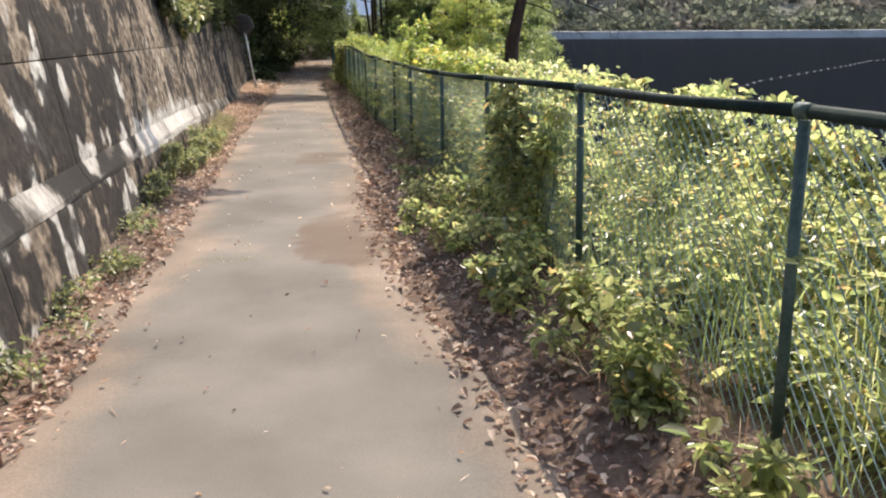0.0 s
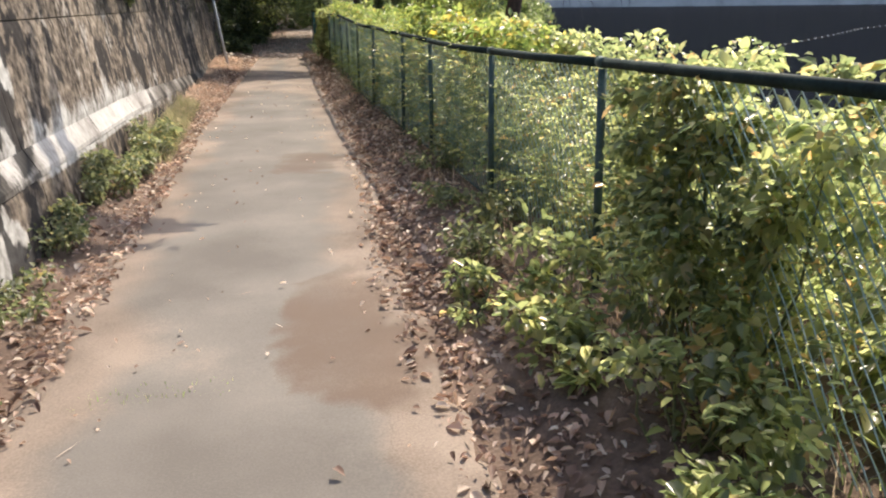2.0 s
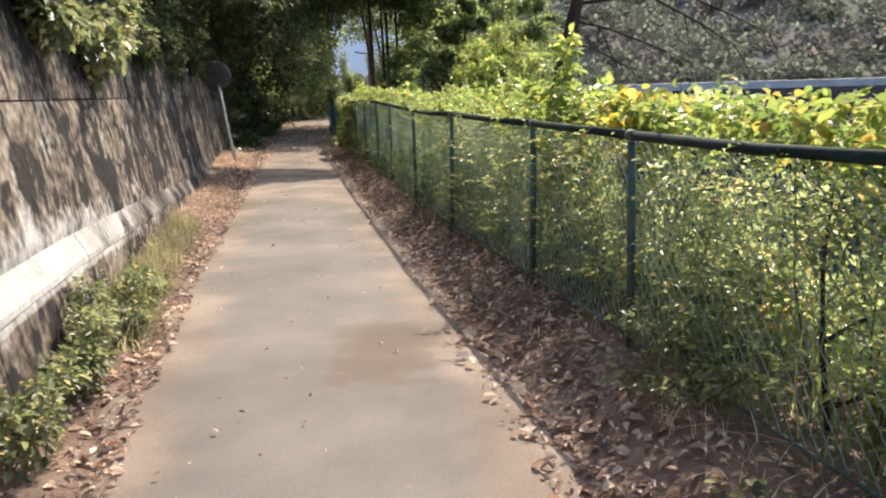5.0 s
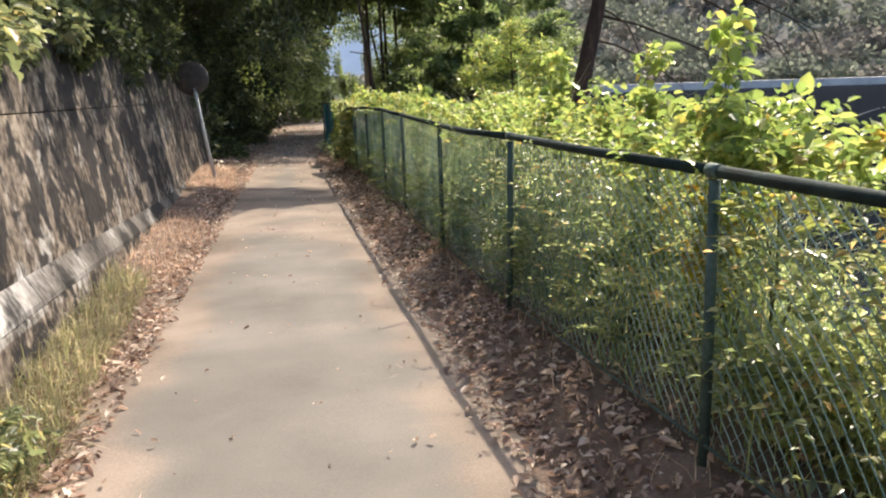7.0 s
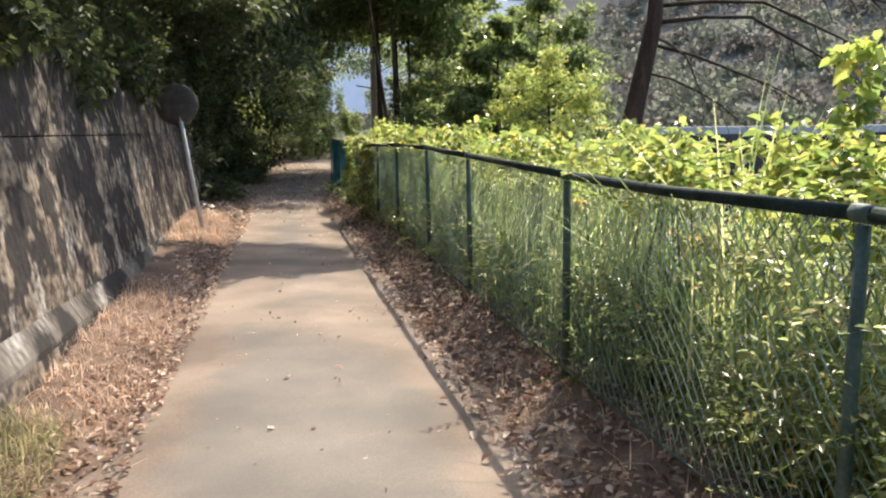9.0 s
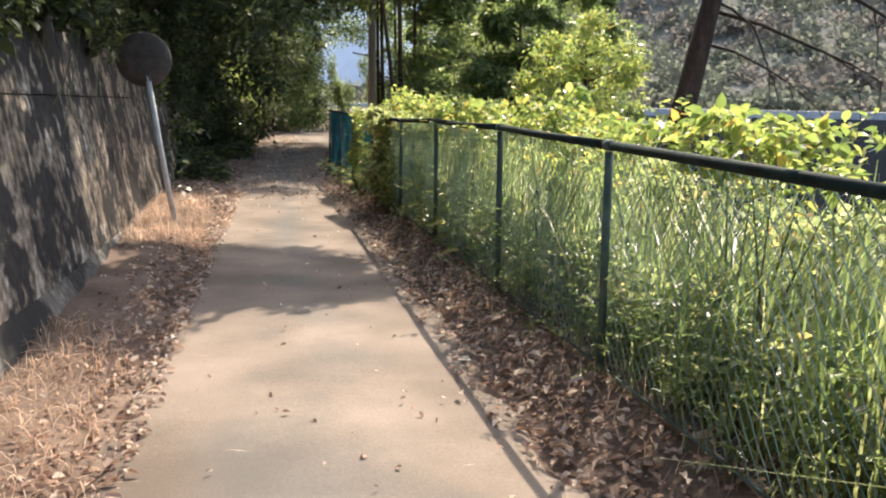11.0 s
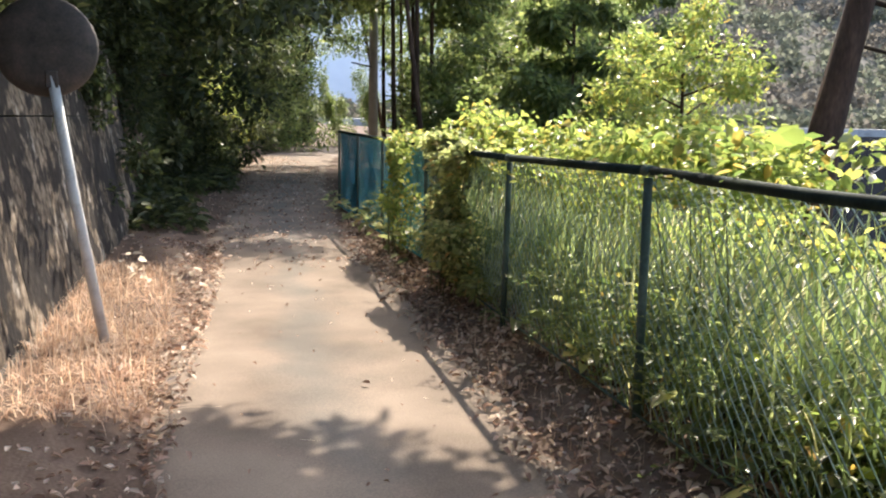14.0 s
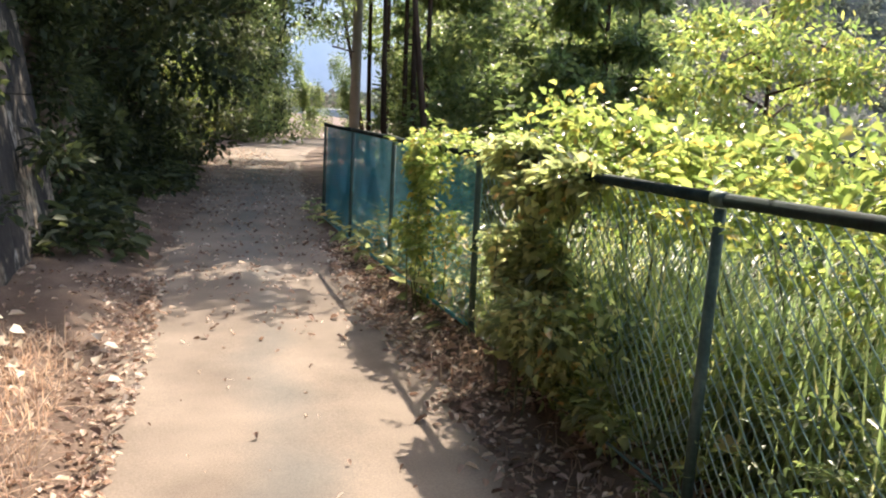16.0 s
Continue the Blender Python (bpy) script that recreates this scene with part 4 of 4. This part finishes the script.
# ---- trees ----
def tree(name, label, at, height, spread, crown, leaves, size, mat, trunk_r=0.14, lean=(0, 0), limbs=9, group="", category="tree", taper=0.75):
    """Trunk with limbs, and a crown of clumps. crown: lowest leaf height."""
    t = thing(name, label, category, at, group)
    bm = bmesh.new()
    pts = [(lean[0] * u + 0.08 * math.sin(3 * u + at[0]), lean[1] * u + 0.06 * math.sin(4 * u + at[1]), -0.3 + (height + 0.3) * u) for u in (0, 0.25, 0.5, 0.75, 1)]
    tube(bm, pts, [trunk_r * 1.15, trunk_r * 0.9, trunk_r * 0.7, trunk_r * 0.45, 0.02], 9)
    part("trunk", bm, M_BARK, t, smooth=True)
    cc, cr = [], []
    for k in range(limbs):
        bm = bmesh.new()
        u = crown / height + (1 - crown / height) * (k + 0.5) / limbs
        a = k * 2.4 + rng.uniform(-0.4, 0.4)
        reach = spread * (1.05 - taper * (u - crown / height) / (1 - crown / height)) * rng.uniform(0.7, 1.1)
        base = Vector((lean[0] * u, lean[1] * u, height * u * 0.97))
        tip = base + Vector((math.cos(a) * reach, math.sin(a) * reach, rng.uniform(-0.1, 0.35) * reach))
        midp = base.lerp(tip, 0.5) + Vector((0, 0, 0.12 * reach))
        tube(bm, [base, midp, tip], [trunk_r * 0.35, trunk_r * 0.2, 0.008], 5)
        part("limb", bm, M_BARK, t, smooth=True)
        for s in (0.35, 0.6, 0.8, 1.0):
            p = base.lerp(tip, s)
            for _ in range(2):
                cc.append(np.array(p) + rng.normal(0, 0.16 * reach, 3))
                cr.append(np.array([1, 1, 0.55]) * rng.uniform(0.16, 0.34) * reach)
    pos, out = clump_points(leaves, np.array(cc), np.array(cr), 0.4)
    n = len(pos)
    v, f = small_leaf_mesh(pos, out + rng.normal(0, 0.6, (n, 3)) + [0, 0, -0.3], np.array([0.2, 0.2, 1]) + rng.normal(0, 0.6, (n, 3)), size * rng.lognormal(0, 0.3, n), size * rng.uniform(0.4, 0.6, n))
    mesh_of("crown", v, f, mat, t)
    return t


# fine-leaved tree behind the fence
tree("tree", "fine-leaved yellow-green tree behind the fence", (6.6, 30.2, gz(6.6, 30.2)), 5.2, 1.6, 2.4, 13000, 0.09, L_VINE, 0.06, (0.0, 0.1), 16, "lakeside trees", taper=0.5)
# broadleaf trees between the fence and the lake, beyond the fence's end
for x, y, h, s, c, cnt in ((6.4, 34.4, 5.6, 2.3, 0.9, 16000), (8.6, 37.0, 8.0, 3.0, 1.0, 16000), (10.0, 41, 9, 3.4, 1.0, 14000), (7.5, 43, 9, 3.0, 0.6, 14000), (13, 46, 9, 3.6, 1.0, 12000), (14.5, 52, 8, 3.4, 0.8, 11000)):
    tree("tree", "broadleaf tree with backlit green crown above the lake bank", (x, y, gz(x, y)), h, s, c, int(cnt * 1.15), 0.15, L_TREE, 0.08, (0.3, 0.2), 16, "lakeside trees")
# dark conifers on the slope above the wall and round the bend
for x, y, h, s, c, cnt in ((-3.1, 19, 8, 2.0, 0.3, 11000), (-3.1, 23.5, 9, 2.4, 0.2, 13000), (-2.9, 28, 9, 2.5, 0.2, 15000), (-2.5, 32, 10, 2.9, 0.2, 17000), (-2.6, 36.5, 10, 3.2, 0.3, 17000), (-2.2, 41, 10, 3.2, 0.3, 17000), (-1.9, 46, 10, 3.2, 0.3, 16000), (-0.9, 53, 10, 3.6, 0.3, 16000), (-5.5, 25, 11, 3, 1, 8000), (-6, 34, 12, 3.3, 1, 8000), (-5.5, 44, 12, 3.5, 1, 8000), (-4, 62, 12, 4.5, 0.5, 11000)):
    tree("cedar", "dark dense conifer overhanging the shaded path", (x, y, gz(x, y)), h, s, c, int(cnt * 1.4), 0.19, L_CEDAR, 0.13, (0.5, 0), 16, "slope conifers")
for x, y, h, s, c, cnt in ((8.9, 55, 9, 1.8, 0.4, 17000), (12, 58, 10, 4.0, 0.4, 20000), (18, 62, 10, 4.5, 0.4, 10000)):
    tree("tree", "tall broadleaf tree shading the bend of the path", (x, y, gz(x, y)), h, s, c, cnt, 0.18, L_TREE, 0.14, (-0.3, 0), 13, "bend trees")
tree("tree", "tall tree whose high crown closes over the bend", (8.6, 63, gz(8.6, 63)), 14, 3.2, 4.9, 20000, 0.2, L_TREE, 0.1, (-2.6, 0), 20, "bend trees", taper=0.4)
for x, y, h, s, cnt in ((0.9, 57, 11, 3.0, 16000), (1.9, 66, 13, 3.0, 16000), (-1.5, 60, 12, 3.4, 12000)):
    tree("tree", "dense evergreen tree closing the far side of the bend", (x, y, gz(x, y)), h, s, 0.3, cnt, 0.2, L_TREE, 0.13, (0.3, 0), 20, "bend trees", taper=0.2)
# trees with high crowns, added on the lake side to darken the path
for x, y, h, s, c, cnt in ((4.6, 38.2, 9.5, 2.2, 5.4, 13000), (5.4, 40.3, 10, 2.7, 5.2, 12000), (4.4, 40, 10, 3.2, 4.8, 14000), (5.0, 44.5, 10.5, 3.4, 4.8, 14000), (5.2, 41.5, 10, 3.4, 5.0, 14000), (6.0, 47, 11, 3.2, 5.2, 12000)):
    tree("tree", "tall tree added so a high crown shades the path", (x, y, gz(x, y)), h, s, c, cnt, 0.2, L_TREE, 0.065, (-0.4, 0), 13, "bend trees", taper=0.4)
for x, y, h, s, cnt in ((-2.2, 36.0, 11, 4.0, 15000), (-2.2, 40, 11, 4.6, 15000), (-1.8, 44.5, 11, 4.6, 15000)):
    tree("cedar", "dark dense conifer overhanging the shaded path", (x, y, gz(x, y)), h, s, 3.4, int(cnt * 1.2), 0.2, L_CEDAR, 0.13, (0.5, 0), 18, "slope conifers", taper=0.35)
# slim tree added past the fence, leaning over the path to shade it
tree("tree", "slim tree added to shade the path from its leaning top", (3.9, 34.4, gz(3.9, 34.4)), 8.0, 1.4, 5.2, 5200, 0.14, L_TREE, 0.055, (-1.3, -0.6), 12, "bend trees", taper=0.4)
for x, y, h, s, cnt in ((2.3, 63.5, 9.5, 2.2, 13000), (3.7, 71, 11, 2.0, 12000)):
    tree("cedar", "dark dense conifer behind the bend of the path", (x, y, gz(x, y)), h, s, 0.3, cnt, 0.24, L_CEDAR, 0.13, (0.2, 0), 18, "slope conifers", taper=0.25)
# leafy understorey below those trees
for x, y, h in ((4.3, 33.6, 2.4), (5.7, 35.6, 3.0), (5.2, 38.6, 3.0), (6.4, 41.5, 3.2), (7.6, 45.5, 3.4), (9.2, 38.5, 3.0), (11.3, 43, 3.2), (7.6, 33.2, 2.4), (4.7, 36.3, 3.4), (6.3, 37.6, 3.6), (5.6, 43.8, 3.4), (7.2, 50, 3.6)):
    shrub("understorey_shrub", "dense leafy understorey between the trees", "shrub", (x, y, gz(x, y)), [(0, 0, h * 0.4, 1.0, 1.2, h * 0.45), (0.5, 0.3, h * 0.75, 1.1, 1.2, h * 0.35)], 3200, 0.13, L_TREE, 7, "understorey", "small")
# undergrowth on the slope past the wall's end
for x, y, h, cnt, mat in ((-1.35, 31.7, 2.0, 4600, L_CEDAR), (-1.6, 32.2, 2.2, 3600, L_CEDAR), (-1.7, 29.6, 1.0, 1800, L_CEDAR), (-2.2, 31.2, 2.2, 2600, L_CEDAR), (-1.6, 31.2, 1.3, 2200, L_CEDAR), (-1.5, 32.6, 1.1, 1800, L_CEDAR), (-1.2, 34.8, 1.1, 1600, L_CEDAR), (-0.9, 37.2, 1.0, 1500, L_CEDAR), (-0.6, 40, 1.0, 1500, L_CEDAR), (-0.4, 43.5, 1.1, 1500, L_TREE), (0.2, 48.6, 2.6, 4000, L_VINE), (0.8, 50.6, 2.8, 4200, L_VINE), (2.0, 56, 1.6, 2000, L_TREE), (4.4, 64, 3.2, 4200, L_TREE), (6.3, 64.5, 2.8, 4200, L_TREE), (8.3, 64, 3.2, 4200, L_TREE), (2.6, 63, 3.6, 4200, L_VINE)):
    shrub("undergrowth", "dense shady undergrowth beside the path", "shrub", (x, y, gz(x, y)), [(0, 0, h * 0.4, 0.8, 1.3, h * 0.6), (-0.7, 0.3, h * 0.8, 0.8, 1.2, h * 0.6)], int(cnt * 1.9), 0.1, mat, 6, "shady undergrowth", "small")
# shrubs hanging over the top of the wall
for y, drop, cnt in ((12.4, 0.35, 4200), (13.8, 0.65, 5600), (15.2, 0.6, 5000), (16.8, 0.5, 4200), (18.2, 0.45, 3200), (19.8, 0.4, 3000), (21.6, 0.35, 2600), (23.8, 0.3, 2600), (26, 0.4, 2600), (28.4, 0.8, 3000)):
    x = wall_x(y, 2.4) - 0.15
    at = (x, y, gz(x - 0.4, y))
    # from y 16 on the darker leaf colour carries the shade they stand in
    shrub("overhanging_shrub", "green shrub trailing over the top of the wall", "shrub", at, [(0.15, 0, 0.15, 0.5, 0.95, 0.45), (0.38, 0.2, -drop, 0.3, 0.9, 0.45), (-0.2, 0, 0.7, 0.6, 0.9, 0.5)], cnt, 0.07, L_WEED if y < 16 else L_CEDAR, 8, "wall top shrubs")


# boughs leaning over the wall from the slope, outer clumps added to shade it
for y, x, z, w, cnt, mat in ((17.6, -1.2, 3.5, 0.75, 2600, L_TREE), (19.4, -1.0, 3.7, 0.9, 3200, L_CEDAR), (21.2, -0.9, 3.6, 0.9, 3200, L_CEDAR), (23.0, -0.9, 3.6, 1.0, 3400, L_CEDAR), (25.0, -0.9, 3.5, 1.0, 3400, L_CEDAR), (27.0, -0.8, 3.5, 1.0, 3600, L_CEDAR), (29.0, -0.7, 3.5, 1.0, 3600, L_CEDAR)):
    at = (-2.6, y, gz(-2.6, y))
    shrub("overhanging_bush", "dark leafy bush leaning out over the retaining wall", "shrub", at, [(x + 2.6, 0, z - at[2], 0.6, w, 0.38), (x + 2.1, 0.1, z - at[2] + 0.3, 0.6, w, 0.5), (x + 1.7, 0, z - at[2] + 0.1, 0.5, w, 0.5), (x + 3.2, 0.1, z - at[2] + 0.15, 0.55, w, 0.3)], int(cnt * 1.5), 0.095, mat, 9, "slope bushes", "small", M_TWIG)
# unseen tree on the slope, added so its long bough shades the wall foot
at = (-2.52, 12.15, gz(-2.52, 12.15))
bough = thing("shading_slope_tree", "unseen slender slope tree added to shade the wall foot", "tree", at)
bm = bmesh.new()
tube(bm, [(0, 0, -0.2), (0.1, 0, 0.7), (0.5, -0.1, 1.4), (1.0, -0.1, 2.2)], [0.07, 0.06, 0.045, 0.02], 8)
part("trunk", bm, M_BARK, bough, smooth=True)
bm = bmesh.new()
tube(bm, [(0.4, -0.1, 1.25), (1.6, -0.3, 1.2), (2.7, -0.5, 0.95), (3.6, -0.6, 0.75)], [0.035, 0.026, 0.016, 0.005], 7)
part("limb", bm, M_BARK, bough, smooth=True)
cc = np.array([(3.3, -0.5, 0.78), (3.0, -0.3, 0.85), (3.5, -0.75, 0.75), (2.8, -0.9, 0.85), (3.2, -1.15, 0.8), (2.6, -0.4, 0.95), (2.9, -1.5, 0.8), (2.4, -0.9, 0.95), (0.9, -0.1, 2.1), (0.7, 0.2, 1.9)])
pos, out = clump_points(2200, cc, np.array([(0.34, 0.1, 0.06)] * 8 + [(0.4, 0.4, 0.4)] * 2), 0.3)
n = len(pos)
v, f = leaf_mesh(pos, out + rng.normal(0, 0.5, (n, 3)), np.array([0, 0, 1.0]) + rng.normal(0, 0.4, (n, 3)), 0.09 * rng.lognormal(0, 0.25, n), 0.045 * rng.uniform(0.8, 1.3, n))
mesh_of("crown", v, f, L_TREE, bough)


# old pine with dead branches
pine = thing("pine", "leaning old pine trunk with long bare dead branches", "tree", (7.9, 28.8, gz(7.9, 28.8)))
H0 = -gz(7.9, 28.8)
bm = bmesh.new()
tube(bm, [(-0.15, 0, -0.3), (0.0, 0, H0 + 1.2), (0.25, 0, H0 + 2.4), (0.55, 0, H0 + 3.7), (0.7, 0.1, H0 + 5.5), (1.2, 0.2, H0 + 8)], [0.3, 0.24, 0.2, 0.17, 0.13, 0.04], 10)
part("trunk", bm, M_BARK, pine, smooth=True)
for p0, p1, p2, r in (((0.55, 0, 3.65), (2.6, -0.4, 3.75), (5.0, -1.0, 2.3), 0.055), ((0.5, 0, 3.2), (2.2, -0.5, 2.6), (3.6, -1, 1.9), 0.04), ((0.4, 0, 2.6), (1.3, -0.5, 2.2), (2.1, -0.8, 1.6), 0.03), ((0.6, 0, 4.2), (2.5, -0.8, 4.6), (5.5, -1.6, 3.8), 0.06), ((0.45, 0, 3.4), (1.1, -0.4, 2.9), (1.4, -0.6, 2.0), 0.03), ((0.6, 0, 4.0), (3.0, -0.2, 4.1), (6.5, -0.5, 2.6), 0.05)):
    bm = bmesh.new()
    q0, q1, q2 = [Vector((a, b, c + H0)) for a, b, c in (p0, p1, p2)]
    tube(bm, [q0, q0.lerp(q1, 0.5) + Vector((0, 0, 0.06)), q1, q1.lerp(q2, 0.5) + Vector((0, 0, 0.04)), q2], [r, r * 0.85, r * 0.7, r * 0.5, r * 0.15], 6)
    for s in (0.15, 0.35, 0.55, 0.75, 0.9):
        b0 = q1.lerp(q2, s)
        tw = b0 + Vector((rng.uniform(0.1, 0.7), rng.uniform(-0.3, 0.3), rng.uniform(-1.1, -0.2)))
        tube(bm, [b0, b0.lerp(tw, 0.5) + Vector((0.06, 0, 0.03)), tw], [r * 0.35, r * 0.25, 0.004], 5)
    part("dead_branch", bm, M_TWIG, pine, smooth=True)

# limb and crown added high over the fence, unseen, to shade the path
p0 = Vector((7.9, 28.8, gz(7.9, 28.8)))
bm = bmesh.new()
tube(bm, [(0.62, 0.05, H0 + 5.2), Vector((6.4, 27.6, 5.7)) - p0, Vector((4.2, 26.6, 5.6)) - p0, Vector((2.0, 25.4, 5.1)) - p0], [0.08, 0.07, 0.05, 0.015], 7)
part("added_shade_limb", bm, M_BARK, pine, smooth=True)
cc, cr = [], []
for c, r, m in (((2.3, 26.4, 4.9), 0.8, 20), ((3.1, 25.8, 4.9), 0.7, 18), ((3.2, 25.1, 4.9), 0.5, 10), ((2.6, 24.9, 4.9), 0.7, 18), ((2.0, 24.7, 4.8), 0.7, 16), ((1.7, 25.6, 4.8), 0.7, 16), ((2.5, 25.6, 4.9), 0.8, 18), ((1.5, 24.0, 4.8), 0.6, 12), ((1.2, 25.0, 4.8), 0.7, 12), ((1.6, 26.5, 4.9), 0.5, 8), ((1.0, 24.0, 4.8), 0.6, 13), ((0.7, 24.8, 4.8), 0.6, 11), ((0.9, 23.3, 4.8), 0.6, 11)):
    m = int(m * 1.9)
    d = unit(rng.normal(0, 1, (m, 3))) * rng.uniform(0.15, 1.0, (m, 1)) * [r, r, 0.3]
    cc += list(np.array(c) + d - np.array(p0))
    cr += [np.array([1, 1, 0.4]) * rng.uniform(0.1, 0.25) for _ in range(m)]
pos, out = clump_points(17000, np.array(cc), np.array(cr), 0.3)
n = len(pos)
v, f = small_leaf_mesh(pos, out + rng.normal(0, 0.6, (n, 3)), np.array([0.2, 0.2, 1]) + rng.normal(0, 0.5, (n, 3)), 0.12 * rng.lognormal(0, 0.3, n), 0.12 * rng.uniform(0.4, 0.6, n))
mesh_of("crown", v, f, L_TREE, pine)

# utility pole round the bend
ep = thing("utility_pole", "grey concrete utility pole beyond the bend", "utility pole", (5.28, 48.6, gz(5.28, 48.6)))
bm = bmesh.new()
tube(bm, [(0, 0, -0.5), (0, 0, 11)], [0.17, 0.13], 14)
part("shaft", bm, M_CEMENTPOLE, ep, smooth=True)
bm = bmesh.new()
box(bm, (-0.9, -0.06, 9.6), (0.9, 0.06, 9.72), 0.01)
part("crossarm", bm, M_RUSTDARK, ep)
bm = bmesh.new()
tube(bm, [(-0.1, -0.1, 3.3), (-0.8, -0.12, 3.42)], [0.03, 0.03], 8)
part("bracket_arm", bm, M_RUSTDARK, ep, smooth=True)

# ---- far slope trees ----
n = 3200
x = rng.uniform(-50, 900, n)
d = rng.uniform(0, 1, n) ** 1.3 * 420
y = 548 - 0.25 * x + d
z = ground_z(x, y)
cen = np.column_stack([x, y, z + 4.2])
k = rng.integers(0, n, 95000)
patch = np.sin(x * 0.045) + np.sin(x * 0.11 + 2) * 0.6 + np.sin(d * 0.06)
for name, lab, sel, mat in (("far_woods", "green woods on the slope beyond the lake, haze in their colour", patch > -0.5, L_FAR), ("far_thicket", "brown bare thicket beyond the lake, haze in its colour", patch <= -0.5, L_FARBROWN)):
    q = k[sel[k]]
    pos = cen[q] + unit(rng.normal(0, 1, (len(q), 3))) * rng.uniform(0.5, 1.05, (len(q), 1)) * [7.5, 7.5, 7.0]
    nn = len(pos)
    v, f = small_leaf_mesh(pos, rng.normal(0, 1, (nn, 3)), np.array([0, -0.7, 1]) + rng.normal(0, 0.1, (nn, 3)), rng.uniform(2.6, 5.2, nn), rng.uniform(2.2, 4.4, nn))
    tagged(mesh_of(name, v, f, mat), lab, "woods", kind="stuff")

# float line on the lake
line = thing("buoy_line", "line of small pale floats on the dark lake", "buoy line", (52, 77, LAKE))
BU = [(-22, -23), (-12, -11), (0, 0.5), (12, 12), (28, 28), (58, 51)]
bm = bmesh.new()
bmesh.ops.create_icosphere(bm, subdivisions=1, radius=0.09)
bmesh.ops.scale(bm, vec=(1.5, 1.0, 0.8), verts=bm.verts)
first = part("float", bm, M_POLE, line, smooth=True)
k = 0
for (x0, y0), (x1, y1) in zip(BU, BU[1:]):
    m = max(3, int(math.hypot(x1 - x0, y1 - y0) / 3.0))
    for i in range(m):
        ob = first if k == 0 else new("float", first.data)
        ob.parent = line
        ob.location = (x0 + (x1 - x0) * i / m, y0 + (y1 - y0) * i / m, 0.04)
        k += 1
bm = bmesh.new()
tube(bm, [(x, y, 0.03) for x, y in BU], [0.025] * len(BU), 5)
part("rope", bm, M_TWIG, line)

# bare forked branch caught in the shrubs
bb = thing("bare_branch", "dark bare forked branch standing among the shrubs", "branch", (1.75, 8.9, float(ground_z(1.75, 8.9))))
bm = bmesh.new()
tube(bm, [(0, 0, -0.05), (-0.02, 0.04, 0.3), (-0.05, 0.02, 0.62), (-0.04, 0.0, 0.9)], [0.013, 0.011, 0.008, 0.003], 6)
tube(bm, [(-0.02, 0.04, 0.32), (0.03, -0.22, 0.52), (0.05, -0.5, 0.72)], [0.009, 0.007, 0.003], 6)
tube(bm, [(0.0, -0.02, 0.1), (0.02, -0.35, 0.3), (0.06, -0.75, 0.62)], [0.01, 0.008, 0.003], 6)
part("branch", bm, M_TWIG, bb, smooth=True)
# pale curled leaves in the dry grass below the mirror
n = 18
x, y = rng.uniform(-0.95, -0.25, n), rng.uniform(26.2, 27.3, n)
a = rng.uniform(0, 6.283, n)
v, f = leaf_mesh(np.column_stack([x, y, ground_z(x, y) + rng.uniform(0.05, 0.2, n)]), np.column_stack([np.cos(a), np.sin(a), rng.normal(0, 0.3, n)]), np.array([0, 0, 1.0]) + rng.normal(0, 0.4, (n, 3)), rng.uniform(0.06, 0.1, n), rng.uniform(0.05, 0.08, n))
L_PALE = leaf_material("pale_leaf", [(0.0, (0.42, 0.36, 0.29)), (1.0, (0.6, 0.55, 0.47))], 0.5, 0.3)
tagged(mesh_of("pale_leaf_litter", v, f, L_PALE), "pale curled leaves lying in the dry grass", "leaf litter", kind="stuff")
